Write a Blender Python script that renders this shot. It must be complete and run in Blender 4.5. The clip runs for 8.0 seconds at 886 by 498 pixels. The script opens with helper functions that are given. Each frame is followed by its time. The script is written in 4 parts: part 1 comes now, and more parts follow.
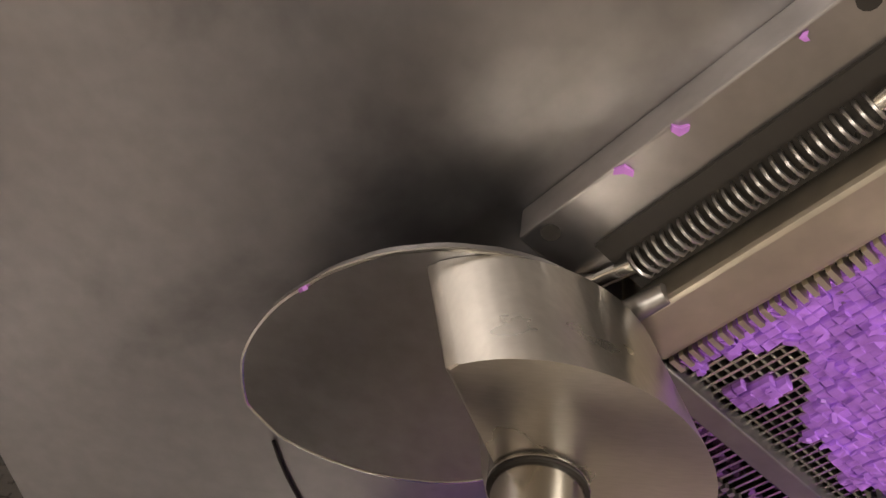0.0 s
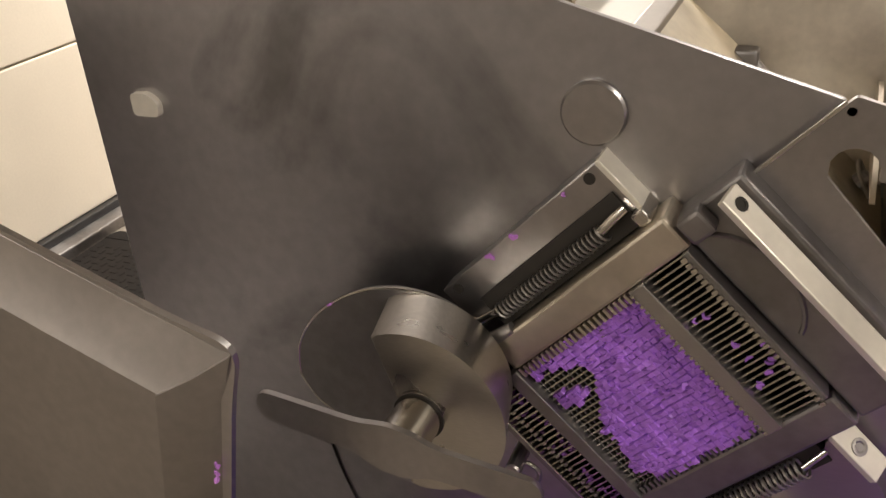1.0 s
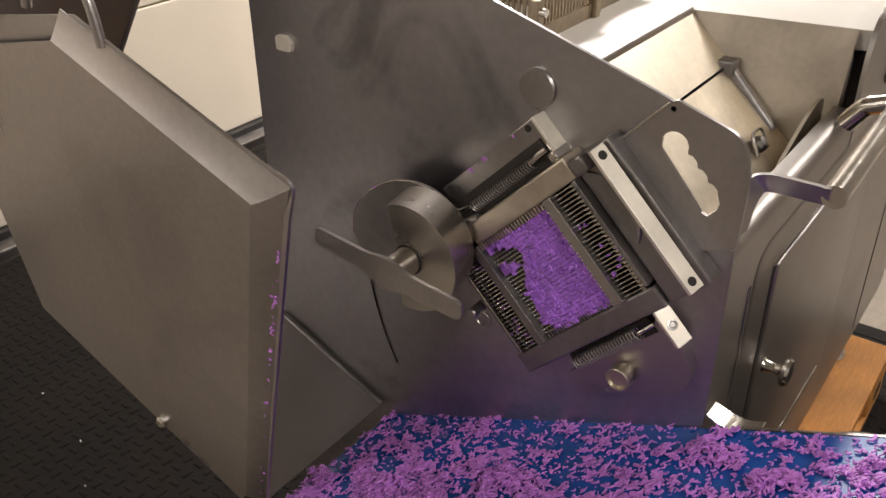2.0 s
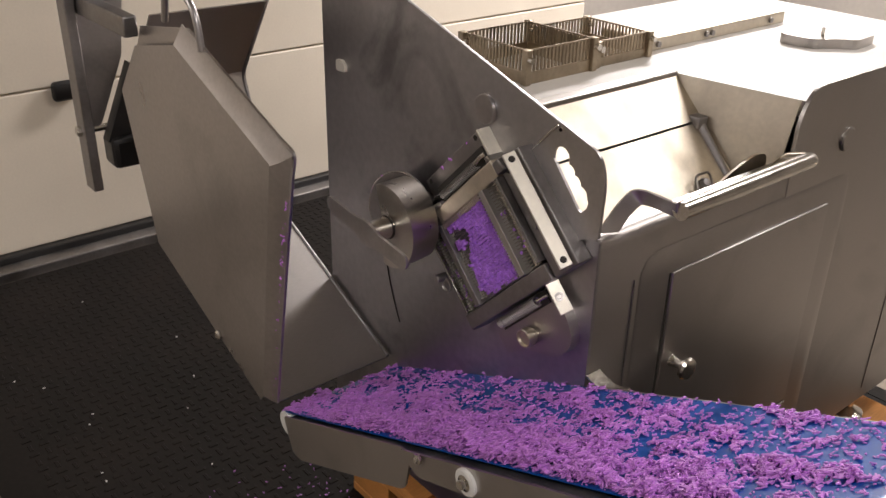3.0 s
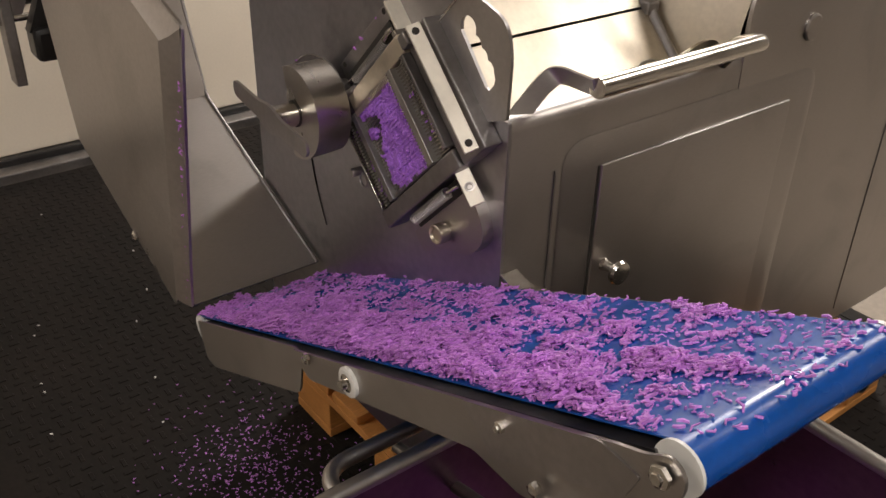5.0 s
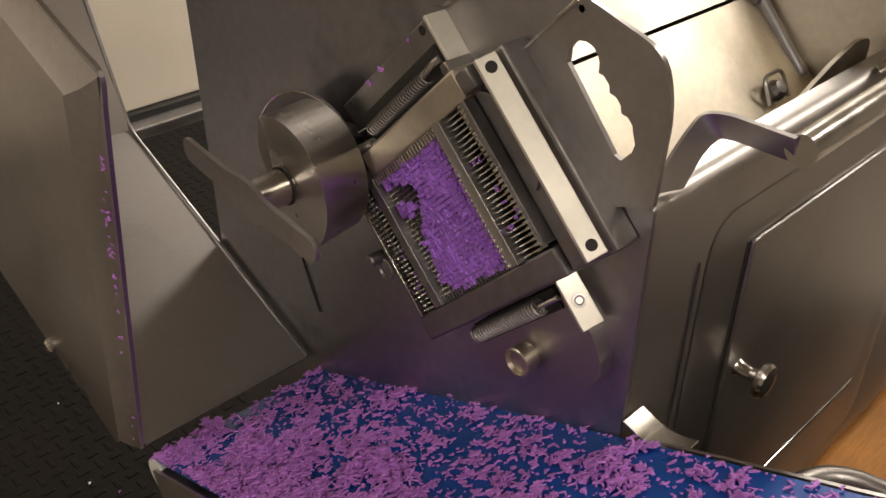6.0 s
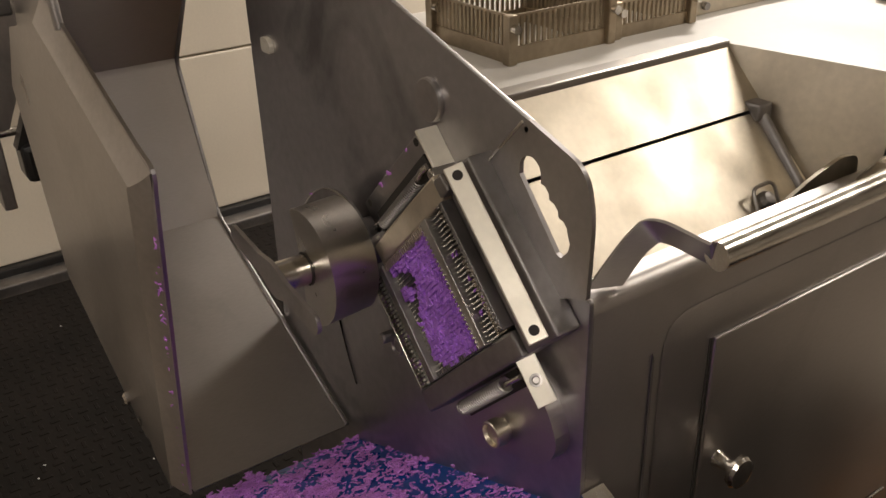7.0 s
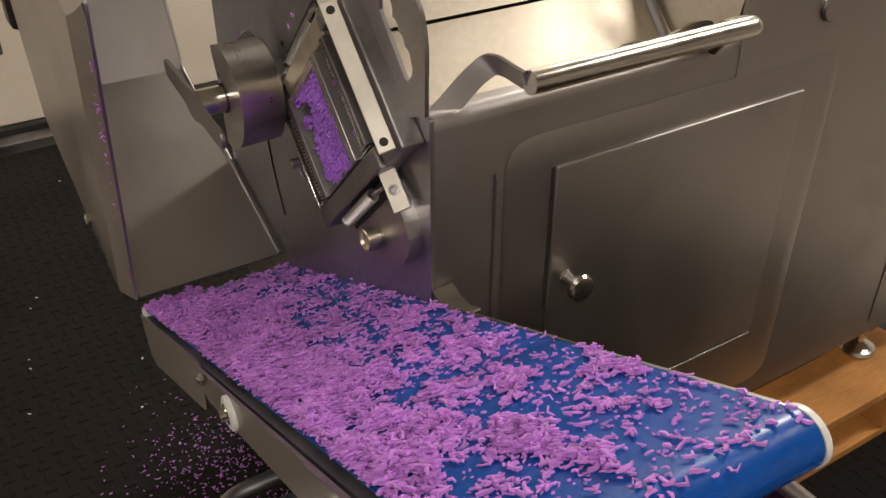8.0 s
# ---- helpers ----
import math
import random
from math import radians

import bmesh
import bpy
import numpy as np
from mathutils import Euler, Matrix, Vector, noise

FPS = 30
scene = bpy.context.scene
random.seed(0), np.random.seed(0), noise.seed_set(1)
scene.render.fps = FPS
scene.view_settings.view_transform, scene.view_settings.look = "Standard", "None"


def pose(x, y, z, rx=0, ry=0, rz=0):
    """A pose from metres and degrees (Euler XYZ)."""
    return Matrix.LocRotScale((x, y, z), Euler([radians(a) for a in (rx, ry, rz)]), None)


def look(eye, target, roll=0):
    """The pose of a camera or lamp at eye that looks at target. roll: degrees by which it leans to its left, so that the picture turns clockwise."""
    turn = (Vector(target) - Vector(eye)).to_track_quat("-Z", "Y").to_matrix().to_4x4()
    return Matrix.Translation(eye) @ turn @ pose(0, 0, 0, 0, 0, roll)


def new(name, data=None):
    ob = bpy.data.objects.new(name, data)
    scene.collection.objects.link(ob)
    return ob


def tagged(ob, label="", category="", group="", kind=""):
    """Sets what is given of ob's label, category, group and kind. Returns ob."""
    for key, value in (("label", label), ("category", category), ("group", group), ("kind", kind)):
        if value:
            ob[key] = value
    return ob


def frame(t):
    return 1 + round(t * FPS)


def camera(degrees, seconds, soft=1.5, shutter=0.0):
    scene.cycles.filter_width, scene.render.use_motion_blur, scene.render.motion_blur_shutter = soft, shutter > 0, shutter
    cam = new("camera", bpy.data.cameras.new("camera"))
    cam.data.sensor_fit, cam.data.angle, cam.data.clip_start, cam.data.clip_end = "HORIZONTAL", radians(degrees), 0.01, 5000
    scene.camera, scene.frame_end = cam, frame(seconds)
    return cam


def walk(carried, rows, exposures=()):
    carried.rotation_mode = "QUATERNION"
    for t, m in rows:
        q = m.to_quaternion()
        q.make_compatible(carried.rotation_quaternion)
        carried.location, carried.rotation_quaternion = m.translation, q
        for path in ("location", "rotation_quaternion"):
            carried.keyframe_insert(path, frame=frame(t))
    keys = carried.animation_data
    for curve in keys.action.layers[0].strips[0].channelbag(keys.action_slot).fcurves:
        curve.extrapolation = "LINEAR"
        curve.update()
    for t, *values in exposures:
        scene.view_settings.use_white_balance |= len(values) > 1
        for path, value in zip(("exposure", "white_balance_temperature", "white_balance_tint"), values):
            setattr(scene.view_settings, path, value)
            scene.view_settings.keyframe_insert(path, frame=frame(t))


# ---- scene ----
cam = camera(52.4, 8.0)
PATH = [
    (0, (-0.339, -0.335, 1.115), (-0.63, 1.22, -0.108), -3.7),
    (0.2, (-0.316, -0.379, 1.124), (-0.66, 1.242, 0.005), -3.6),
    (0.5, (-0.241, -0.469, 1.146), (-0.847, 1.129, 0.106), -3.7),
    (0.7, (-0.178, -0.511, 1.19), (-0.825, 1.063, 0.139), -3.7),
    (1, (-0.097, -0.587, 1.244), (-0.845, 1.016, 0.311), -4.7),
    (1.2, (-0.042, -0.655, 1.277), (-0.79, 0.934, 0.319), -3.1),
    (1.5, (0.051, -0.748, 1.329), (-0.821, 0.683, 0.237), -3.3),
    (1.7, (0.11, -0.806, 1.359), (-0.8, 0.619, 0.29), -1.9),
    (2.8, (0.652, -0.868, 1.424), (-0.707, 0.293, 0.527), 0.9),
    (3, (0.732, -0.889, 1.446), (-0.647, 0.252, 0.555), 1.2),
    (3.5, (0.882, -0.926, 1.412), (-0.513, 0.194, 0.519), 1.9),
    (4, (0.929, -0.899, 1.41), (-0.455, 0.217, 0.494), 2.3),
    (4.2, (0.927, -0.865, 1.401), (-0.463, 0.237, 0.476), 2.4),
    (5.3, (0.619, -0.652, 1.299), (-0.699, 0.428, 0.252), 1.5),
    (5.5, (0.481, -0.61, 1.277), (-0.785, 0.524, 0.224), 1.2),
    (6, (0.322, -0.543, 1.257), (-0.883, 0.625, 0.168), 0.5),
    (6.5, (0.355, -0.509, 1.271), (-0.948, 0.606, 0.243), -0.6),
    (7, (0.503, -0.497, 1.313), (-0.973, 0.5, 0.404), -1.8),
    (7.5, (0.679, -0.505, 1.32), (-0.819, 0.429, 0.379), -1.3),
    (8, (0.763, -0.458, 1.311), (-0.662, 0.429, 0.223), 0.0),
]
walk(cam, [(t, look(eye, target, roll)) for t, eye, target, roll in PATH], [(0.0, 1.2, 6300, 10), (0.5, 0.55, 6100, 11), (1.0, 0.45, 6300, 10), (1.7, 0.4, 6200, 11), (3.0, 0.16, 5950, 14), (3.5, 0.26, 5950, 14), (4.2, 0.26, 5950, 14), (5.5, 0.08, 6400, 11), (6.5, 0.0, 6500, 10), (7.0, -0.16, 6450, 11), (7.5, -0.1, 6200, 12), (8.0, 0.15, 6300, 11)])

# ---- world and light ----
world = bpy.data.worlds.new("world")
scene.world = world
world.use_nodes = True
world.node_tree.nodes["Background"].inputs[0].default_value = (0.9, 0.8, 0.65, 1)
world.node_tree.nodes["Background"].inputs[1].default_value = 0.02


def area(name, eye, target, sx, sy, watts, colour=(1.0, 0.86, 0.66)):
    d = bpy.data.lights.new(name, "AREA")
    d.shape, d.size, d.size_y, d.energy, d.color = "RECTANGLE", sx, sy, watts, colour
    ob = new(name, d)
    ob.matrix_world = look(eye, target)
    return ob


# unseen lamps: the first set for the hopper's glare, others added as fill
LAMPS = [(0.55, 2.45, 2.74), (1.9, -1.05, 2.74), (-1.7, 2.9, 2.74), (-1.7, -2.7, 2.74)]
WATTS = [31, 35, 134, 27]
for (lx, ly, lz), w in zip(LAMPS, WATTS):
    area("added_lamp_light", (lx, ly, lz - 0.06), (lx, ly, 0), 0.34, 1.3, w, (1.0, 0.92, 0.82))

# ---- materials ----


def material(name, colour, rough=0.5, metal=0.0, vary=0.15, scale=6.0, grain=60.0, bump=0.02, stretch=(1, 1, 1), rough_vary=0.1, piece=0.0, spec=0.5, stain=0.0):
    m = bpy.data.materials.new(name)
    m.use_nodes = True
    nt = m.node_tree
    b = nt.nodes["Principled BSDF"]
    b.inputs["Metallic"].default_value = metal
    b.inputs["Specular IOR Level"].default_value = spec
    tc = nt.nodes.new("ShaderNodeTexCoord")
    mp = nt.nodes.new("ShaderNodeMapping")
    mp.inputs["Scale"].default_value = stretch
    nt.links.new(tc.outputs["Object"], mp.inputs["Vector"])
    n1 = nt.nodes.new("ShaderNodeTexNoise")
    n1.inputs["Scale"].default_value, n1.inputs["Detail"].default_value = scale, 5
    nt.links.new(tc.outputs["Object"], n1.inputs["Vector"])
    n2 = nt.nodes.new("ShaderNodeTexNoise")
    n2.inputs["Scale"].default_value, n2.inputs["Detail"].default_value = grain, 3
    nt.links.new(mp.outputs["Vector"], n2.inputs["Vector"])
    ramp = nt.nodes.new("ShaderNodeMapRange")
    ramp.inputs["From Min"].default_value, ramp.inputs["From Max"].default_value = 0.3, 0.7
    ramp.inputs["To Min"].default_value, ramp.inputs["To Max"].default_value = 1 - vary, 1 + vary
    nt.links.new(n1.outputs["Fac"], ramp.inputs["Value"])
    g2 = nt.nodes.new("ShaderNodeMapRange")
    g2.inputs["From Min"].default_value, g2.inputs["From Max"].default_value = 0.3, 0.7
    g2.inputs["To Min"].default_value, g2.inputs["To Max"].default_value = 1 - vary * 0.5, 1 + vary * 0.5
    nt.links.new(n2.outputs["Fac"], g2.inputs["Value"])
    mul = nt.nodes.new("ShaderNodeMath")
    mul.operation = "MULTIPLY"
    nt.links.new(ramp.outputs[0], mul.inputs[0])
    nt.links.new(g2.outputs[0], mul.inputs[1])
    last = mul.outputs[0]
    if stain:
        n3 = nt.nodes.new("ShaderNodeTexNoise")
        n3.inputs["Scale"].default_value, n3.inputs["Detail"].default_value, n3.inputs["Distortion"].default_value = 3.5, 6, 1.6
        nt.links.new(tc.outputs["Object"], n3.inputs["Vector"])
        r3 = nt.nodes.new("ShaderNodeMapRange")
        r3.inputs["From Min"].default_value, r3.inputs["From Max"].default_value = 0.56, 0.70
        r3.inputs["To Min"].default_value, r3.inputs["To Max"].default_value = 1.0, 1.0 - stain
        nt.links.new(n3.outputs["Fac"], r3.inputs["Value"])
        m3 = nt.nodes.new("ShaderNodeMath")
        m3.operation = "MULTIPLY"
        nt.links.new(last, m3.inputs[0])
        nt.links.new(r3.outputs[0], m3.inputs[1])
        last = m3.outputs[0]
    if piece:
        info = nt.nodes.new("ShaderNodeNewGeometry")
        pr = nt.nodes.new("ShaderNodeMapRange")
        pr.inputs["To Min"].default_value, pr.inputs["To Max"].default_value = 1 - piece, 1 + piece
        nt.links.new(info.outputs["Random Per Island"], pr.inputs["Value"])
        m2 = nt.nodes.new("ShaderNodeMath")
        m2.operation = "MULTIPLY"
        nt.links.new(last, m2.inputs[0])
        nt.links.new(pr.outputs[0], m2.inputs[1])
        last = m2.outputs[0]
    vec = nt.nodes.new("ShaderNodeVectorMath")
    vec.operation = "SCALE"
    vec.inputs[0].default_value = colour
    nt.links.new(last, vec.inputs["Scale"])
    nt.links.new(vec.outputs[0], b.inputs["Base Color"])
    rr = nt.nodes.new("ShaderNodeMapRange")
    rr.inputs["From Min"].default_value, rr.inputs["From Max"].default_value = 0.3, 0.7
    rr.inputs["To Min"].default_value, rr.inputs["To Max"].default_value = max(0.03, rough - rough_vary), min(1, rough + rough_vary)
    nt.links.new(n1.outputs["Fac"], rr.inputs["Value"])
    nt.links.new(rr.outputs[0], b.inputs["Roughness"])
    if bump:
        bp = nt.nodes.new("ShaderNodeBump")
        bp.inputs["Strength"].default_value, bp.inputs["Distance"].default_value = bump, 0.002
        nt.links.new(n2.outputs["Fac"], bp.inputs["Height"])
        nt.links.new(bp.outputs[0], b.inputs["Normal"])
    return m


STEEL = material("brushed_steel", (0.46, 0.435, 0.415), 0.40, 1.0, 0.07, 4, 90, 0.015, (1, 1, 12), 0.05, stain=0.1)
STEEL_SATIN = material("satin_steel", (0.45, 0.43, 0.425), 0.34, 1.0, 0.10, 4, 120, 0.015, (1, 1, 1), 0.08, stain=0.12)
STEEL_SCUFFED = material("scuffed_steel", (0.44, 0.425, 0.43), 0.40, 1.0, 0.13, 3.2, 70, 0.03, (1, 1, 1), 0.08, stain=0.4)
STEEL_DARK = material("dull_steel", (0.30, 0.285, 0.28), 0.45, 1.0, 0.18, 9, 80, 0.05, (1, 1, 1), 0.1)
STEEL_BRIGHT = material("polished_steel", (0.66, 0.63, 0.58), 0.20, 1.0, 0.08, 20, 150, 0.03, (1, 1, 8), 0.06)
TURNED = material("turned_steel", (0.60, 0.57, 0.52), 0.33, 1.0, 0.10, 14, 150, 0.03, (1, 1, 8), 0.07)
# pale machined metal, also painted in where light brightens a face or hole
MACHINED_AND_LIT = material("machined_and_lit_metal", (0.86, 0.81, 0.70), 0.42, 0.4, 0.06, 20, 120, 0.03)
STEEL_WARM = material("stained_steel", (0.62, 0.56, 0.46), 0.44, 1.0, 0.10, 12, 100, 0.05, (1, 1, 1), 0.1, stain=0.2)
# white paint, also the glare put into the machine top's colour
WHITE = material("white_paint_and_glare", (0.80, 0.77, 0.72), 0.45, 0.0, 0.03, 5, 60, 0.02)
PLASTIC = material("white_plastic", (0.78, 0.77, 0.74), 0.4, 0.0, 0.05, 20, 90, 0.02)
DOOR_PAINT = material("cream_door", (0.80, 0.72, 0.60), 0.55, 0.0, 0.04, 2.5, 120, 0.04)
WALL_PAINT = material("plaster", (0.36, 0.33, 0.295), 0.85, 0.0, 0.08, 2, 40, 0.05)
CEILING_PAINT = material("ceiling_paint", (0.42, 0.39, 0.35), 0.85, 0.0, 0.06, 2, 40, 0.03)
GRID_STEEL = material("stained_grid_steel", (0.36, 0.30, 0.22), 0.40, 1.0, 0.2, 14, 100, 0.03, (1, 1, 1), 0.1, stain=0.3)
# violet in this steel stands in for the dough it mirrors
TUB = material("mirror_tinted_tub_steel", (0.22, 0.14, 0.17), 0.33, 1.0, 0.15, 4, 80, 0.02, (1, 1, 1), 0.1, stain=0.2)
RUBBER = material("black_rubber", (0.0095, 0.0073, 0.006), 0.82, 0.0, 0.45, 4, 70, 0.1, spec=0.18)
BLACK = material("black_plastic", (0.014, 0.013, 0.013), 0.4, 0.0, 0.15, 20, 90, 0.03)
CONCRETE = material("concrete", (0.21, 0.18, 0.145), 0.8, 0.0, 0.18, 3, 45, 0.1)
WOOD = material("pallet_wood", (0.56, 0.25, 0.065), 0.62, 0.0, 0.25, 8, 30, 0.15, (14, 1, 14))
BELT = material("blue_belt", (0.004, 0.075, 0.37), 0.30, 0.0, 0.12, 8, 160, 0.03)
DOUGH = material("violet_shreds", (0.56, 0.225, 0.70), 0.55, 0.0, 0.10, 30, 220, 0.1, piece=0.16)
DOUGH_DEEP = material("violet_block", (0.42, 0.17, 0.72), 0.5, 0.0, 0.12, 60, 240, 0.15, piece=0.12)
# near-black for the stamp and joints; also painted shade in gaps and holes
INK_AND_SHADE = material("dark_ink_and_shade", (0.03, 0.025, 0.02), 0.7, 0.0, 0.1, 20, 60, 0.0)
lamp_glow = bpy.data.materials.new("lamp_glow")
lamp_glow.use_nodes = True
lamp_glow.node_tree.nodes["Principled BSDF"].inputs["Emission Color"].default_value = (1, 0.86, 0.66, 1)
lamp_glow.node_tree.nodes["Principled BSDF"].inputs["Emission Strength"].default_value = 6

# ---- building helpers ----


def thing(name, label, category, place=(0, 0, 0), group="", kind=""):
    ob = new(name)
    ob.empty_display_size = 0.05
    ob.location = place
    bpy.context.view_layer.update()
    return tagged(ob, label, category, group, kind)


def link(name, me, mat, parent=None, label=""):
    me.materials.append(mat)
    ob = new(name, me)
    if parent is not None:
        ob.parent = parent
        p, off = parent, Matrix()
        while p is not None:
            off = p.matrix_basis @ off
            p = p.parent
        ob.matrix_basis = off.inverted()
    if label:
        ob["label"] = label
    return ob


def part(name, bm, mat, parent=None, label="", smooth=True):
    bmesh.ops.recalc_face_normals(bm, faces=bm.faces)
    me = bpy.data.meshes.new(name)
    bm.to_mesh(me)
    bm.free()
    soft = any(p.use_smooth for p in me.polygons)
    if smooth:
        for p in me.polygons:
            p.use_smooth = True
        me.set_sharp_from_angle(angle=radians(50 if soft else 21))
    return link(name, me, mat, parent, label)


def rounded(pts, r, seg=5):
    """A polygon with its corners rounded. r: one radius, or one for each corner."""
    out, n = [], len(pts)
    rs = r if isinstance(r, (list, tuple)) else [r] * n
    for i in range(n):
        p, a, b = Vector(pts[i]), Vector(pts[i - 1]), Vector(pts[(i + 1) % n])
        if rs[i] <= 0:
            out.append(tuple(p))
            continue
        d1, d2 = (a - p), (b - p)
        l = min(rs[i], d1.length * 0.49, d2.length * 0.49)
        p1, p2 = p + d1.normalized() * l, p + d2.normalized() * l
        for k in range(seg + 1):
            t = k / seg
            out.append(tuple(p1 * (1 - t) ** 2 + p * 2 * t * (1 - t) + p2 * t * t))
    return out


def prism(bm, pts, h0, h1, m=Matrix(), bevel=0.0, seg=2):
    """A polygon (a, b) extruded from h0 to h1 along c, laid by the matrix m."""
    lo = [bm.verts.new((a, b, h0)) for a, b in pts]
    hi = [bm.verts.new((a, b, h1)) for a, b in pts]
    f = [bm.faces.new(lo[::-1]), bm.faces.new(hi)]
    n = len(pts)
    for i in range(n):
        f.append(bm.faces.new((lo[i], lo[(i + 1) % n], hi[(i + 1) % n], hi[i])))
    vs = lo + hi
    if bevel:
        es = list({e for v in vs for e in v.link_edges})
        got = bmesh.ops.bevel(bm, geom=es, offset=bevel, segments=seg, profile=0.5, affect="EDGES", clamp_overlap=True)
        vs = list({v for fc in got["faces"] for v in fc.verts} | {v for v in vs if v.is_valid})
    bmesh.ops.transform(bm, matrix=m, verts=vs)
    return bm


def slab(x0, x1, y0, y1, z0, z1, bevel=0.0, m=Matrix(), bm=None, seg=2):
    return prism(bm or bmesh.new(), [(x0, y0), (x1, y0), (x1, y1), (x0, y1)], z0, z1, m, bevel, seg)


def tube(path, r, seg=14, bm=None, closed=False):
    bm = bm or bmesh.new()
    pts = [Vector(p) for p in path]
    rings, up = [], None
    n = len(pts)
    for i, p in enumerate(pts):
        if closed:
            d = (pts[(i + 1) % n] - pts[i - 1]).normalized()
        else:
            d = (pts[min(i + 1, n - 1)] - pts[max(i - 1, 0)]).normalized()
        if up is None:
            up = d.orthogonal().normalized()
        up = (up - d * up.dot(d)).normalized()
        w = d.cross(up)
        rad = r[i] if isinstance(r, (list, tuple)) else r
        rings.append([bm.verts.new(p + rad * (math.cos(2 * math.pi * k / seg) * up + math.sin(2 * math.pi * k / seg) * w)) for k in range(seg)])
    for a, b in (zip(rings, rings[1:] + rings[:1]) if closed else zip(rings, rings[1:])):
        for k in range(seg):
            bm.faces.new((a[k], a[(k + 1) % seg], b[(k + 1) % seg], b[k])).smooth = True
    if not closed:
        bm.faces.new(rings[0][::-1])
        bm.faces.new(rings[-1])
    return bm


def smooth_path(pts, r, seg=6):
    out = [tuple(pts[0])]
    for a, p, b in zip(pts, pts[1:], pts[2:]):
        a, p, b = Vector(a), Vector(p), Vector(b)
        l = min(r, (a - p).length * 0.49, (b - p).length * 0.49)
        p1, p2 = p + (a - p).normalized() * l, p + (b - p).normalized() * l
        out += [tuple(p1 * (1 - t) ** 2 + p * 2 * t * (1 - t) + p2 * t * t) for t in [k / seg for k in range(seg + 1)]]
    return out + [tuple(pts[-1])]


def lathe(profile, m=Matrix(), seg=28, bm=None):
    """A profile of (radius, height) turned round c."""
    bm = bm or bmesh.new()
    rings = []
    for r, h in profile:
        rings.append([bm.verts.new(m @ Vector((r * math.cos(2 * math.pi * k / seg), r * math.sin(2 * math.pi * k / seg), h))) for k in range(seg)])
    for a, b in zip(rings, rings[1:]):
        for k in range(seg):
            bm.faces.new((a[k], a[(k + 1) % seg], b[(k + 1) % seg], b[k]))
    bm.faces.new(rings[0][::-1])
    bm.faces.new(rings[-1])
    return bm


def sheet(rows, t):
    """A bent sheet: rows of points, thickened by t along its normals."""
    bm = bmesh.new()
    vs = [[bm.verts.new(p) for p in row] for row in rows]
    for a, b in zip(vs, vs[1:]):
        for k in range(len(a) - 1):
            bm.faces.new((a[k], a[k + 1], b[k + 1], b[k]))
    bmesh.ops.recalc_face_normals(bm, faces=bm.faces)
    bmesh.ops.solidify(bm, geom=bm.faces[:], thickness=t)
    return bm


def helix(start, end, r, wire, turns, bm=None, per=9):
    a, b = Vector(start), Vector(end)
    d = (b - a).normalized()
    up = d.orthogonal().normalized()
    w = d.cross(up)
    n = int(turns * per)
    return tube([a + (b - a) * (i / n) + r * (math.cos(2 * math.pi * i / per) * up + math.sin(2 * math.pi * i / per) * w) for i in range(n + 1)], wire, 5, bm)


def axes(o, x, y):
    x, y = Vector(x).normalized(), Vector(y).normalized()
    z = x.cross(y)
    m = Matrix((x, y, z)).transposed().to_4x4()
    m.translation = o
    return m


# plates that stand across y: (x, z) outlines, height outwards along -y
END = axes((0, 0, 0), (1, 0, 0), (0, 0, 1))
# plates that stand across x: (y, z) outlines, height outwards along +x
FRONT = axes((0, 0, 0), (0, 1, 0), (0, 0, 1))
# the cutting grid: u down along the clamp bar, v across it, h outwards
G = axes((-0.1428, 0, 0.9876), (0.7071, 0, -0.7071), (0.7071, 0, 0.7071))
# the conveyor: s up along the belt, w across to the machine, n out of the belt
SLOPE = radians(24.6)
YAW = Matrix.Translation((0, 0.004, 0)) @ Matrix.Rotation(radians(-1.3), 4, "Z")
C = YAW @ axes((0, 0, 0.656), (math.cos(SLOPE), 0, math.sin(SLOPE)), (0, 1, 0))

# ---- the room ----
FZ = -0.06  # top of the rubber mat
part("floor", slab(-2.6, 3.2, -3.6, 4.6, FZ - 0.15, FZ - 0.008), CONCRETE)
tagged(bpy.data.objects["floor"], "bare brownish concrete workshop floor", "floor", kind="structure")
mat_ob = thing("floor_mat", "black rubber floor mat with a woven relief and bevelled border", "mat", kind="structure")
part("sheet", slab(-2.29, 3.1, -0.56, 1.43, FZ - 0.008, FZ), RUBBER, mat_ob)
part("border", prism(bmesh.new(), [(-0.64, FZ - 0.008), (-0.56, FZ - 0.008), (-0.56, FZ + 0.002), (-0.58, FZ + 0.002)], -2.29, 1.6, axes((0, 0, 0), (0, 1, 0), (0, 0, 1))), RUBBER, mat_ob, "bevelled rubber edge strip")
part("border", prism(bmesh.new(), [(1.43, FZ - 0.008), (1.50, FZ - 0.008), (1.45, FZ + 0.002), (1.43, FZ + 0.002)], -2.29, 3.1, axes((0, 0, 0), (0, 1, 0), (0, 0, 1))), RUBBER, mat_ob, "bevelled rubber edge strip")
# woven relief: short raised bars in alternate directions
verts, faces = [], []
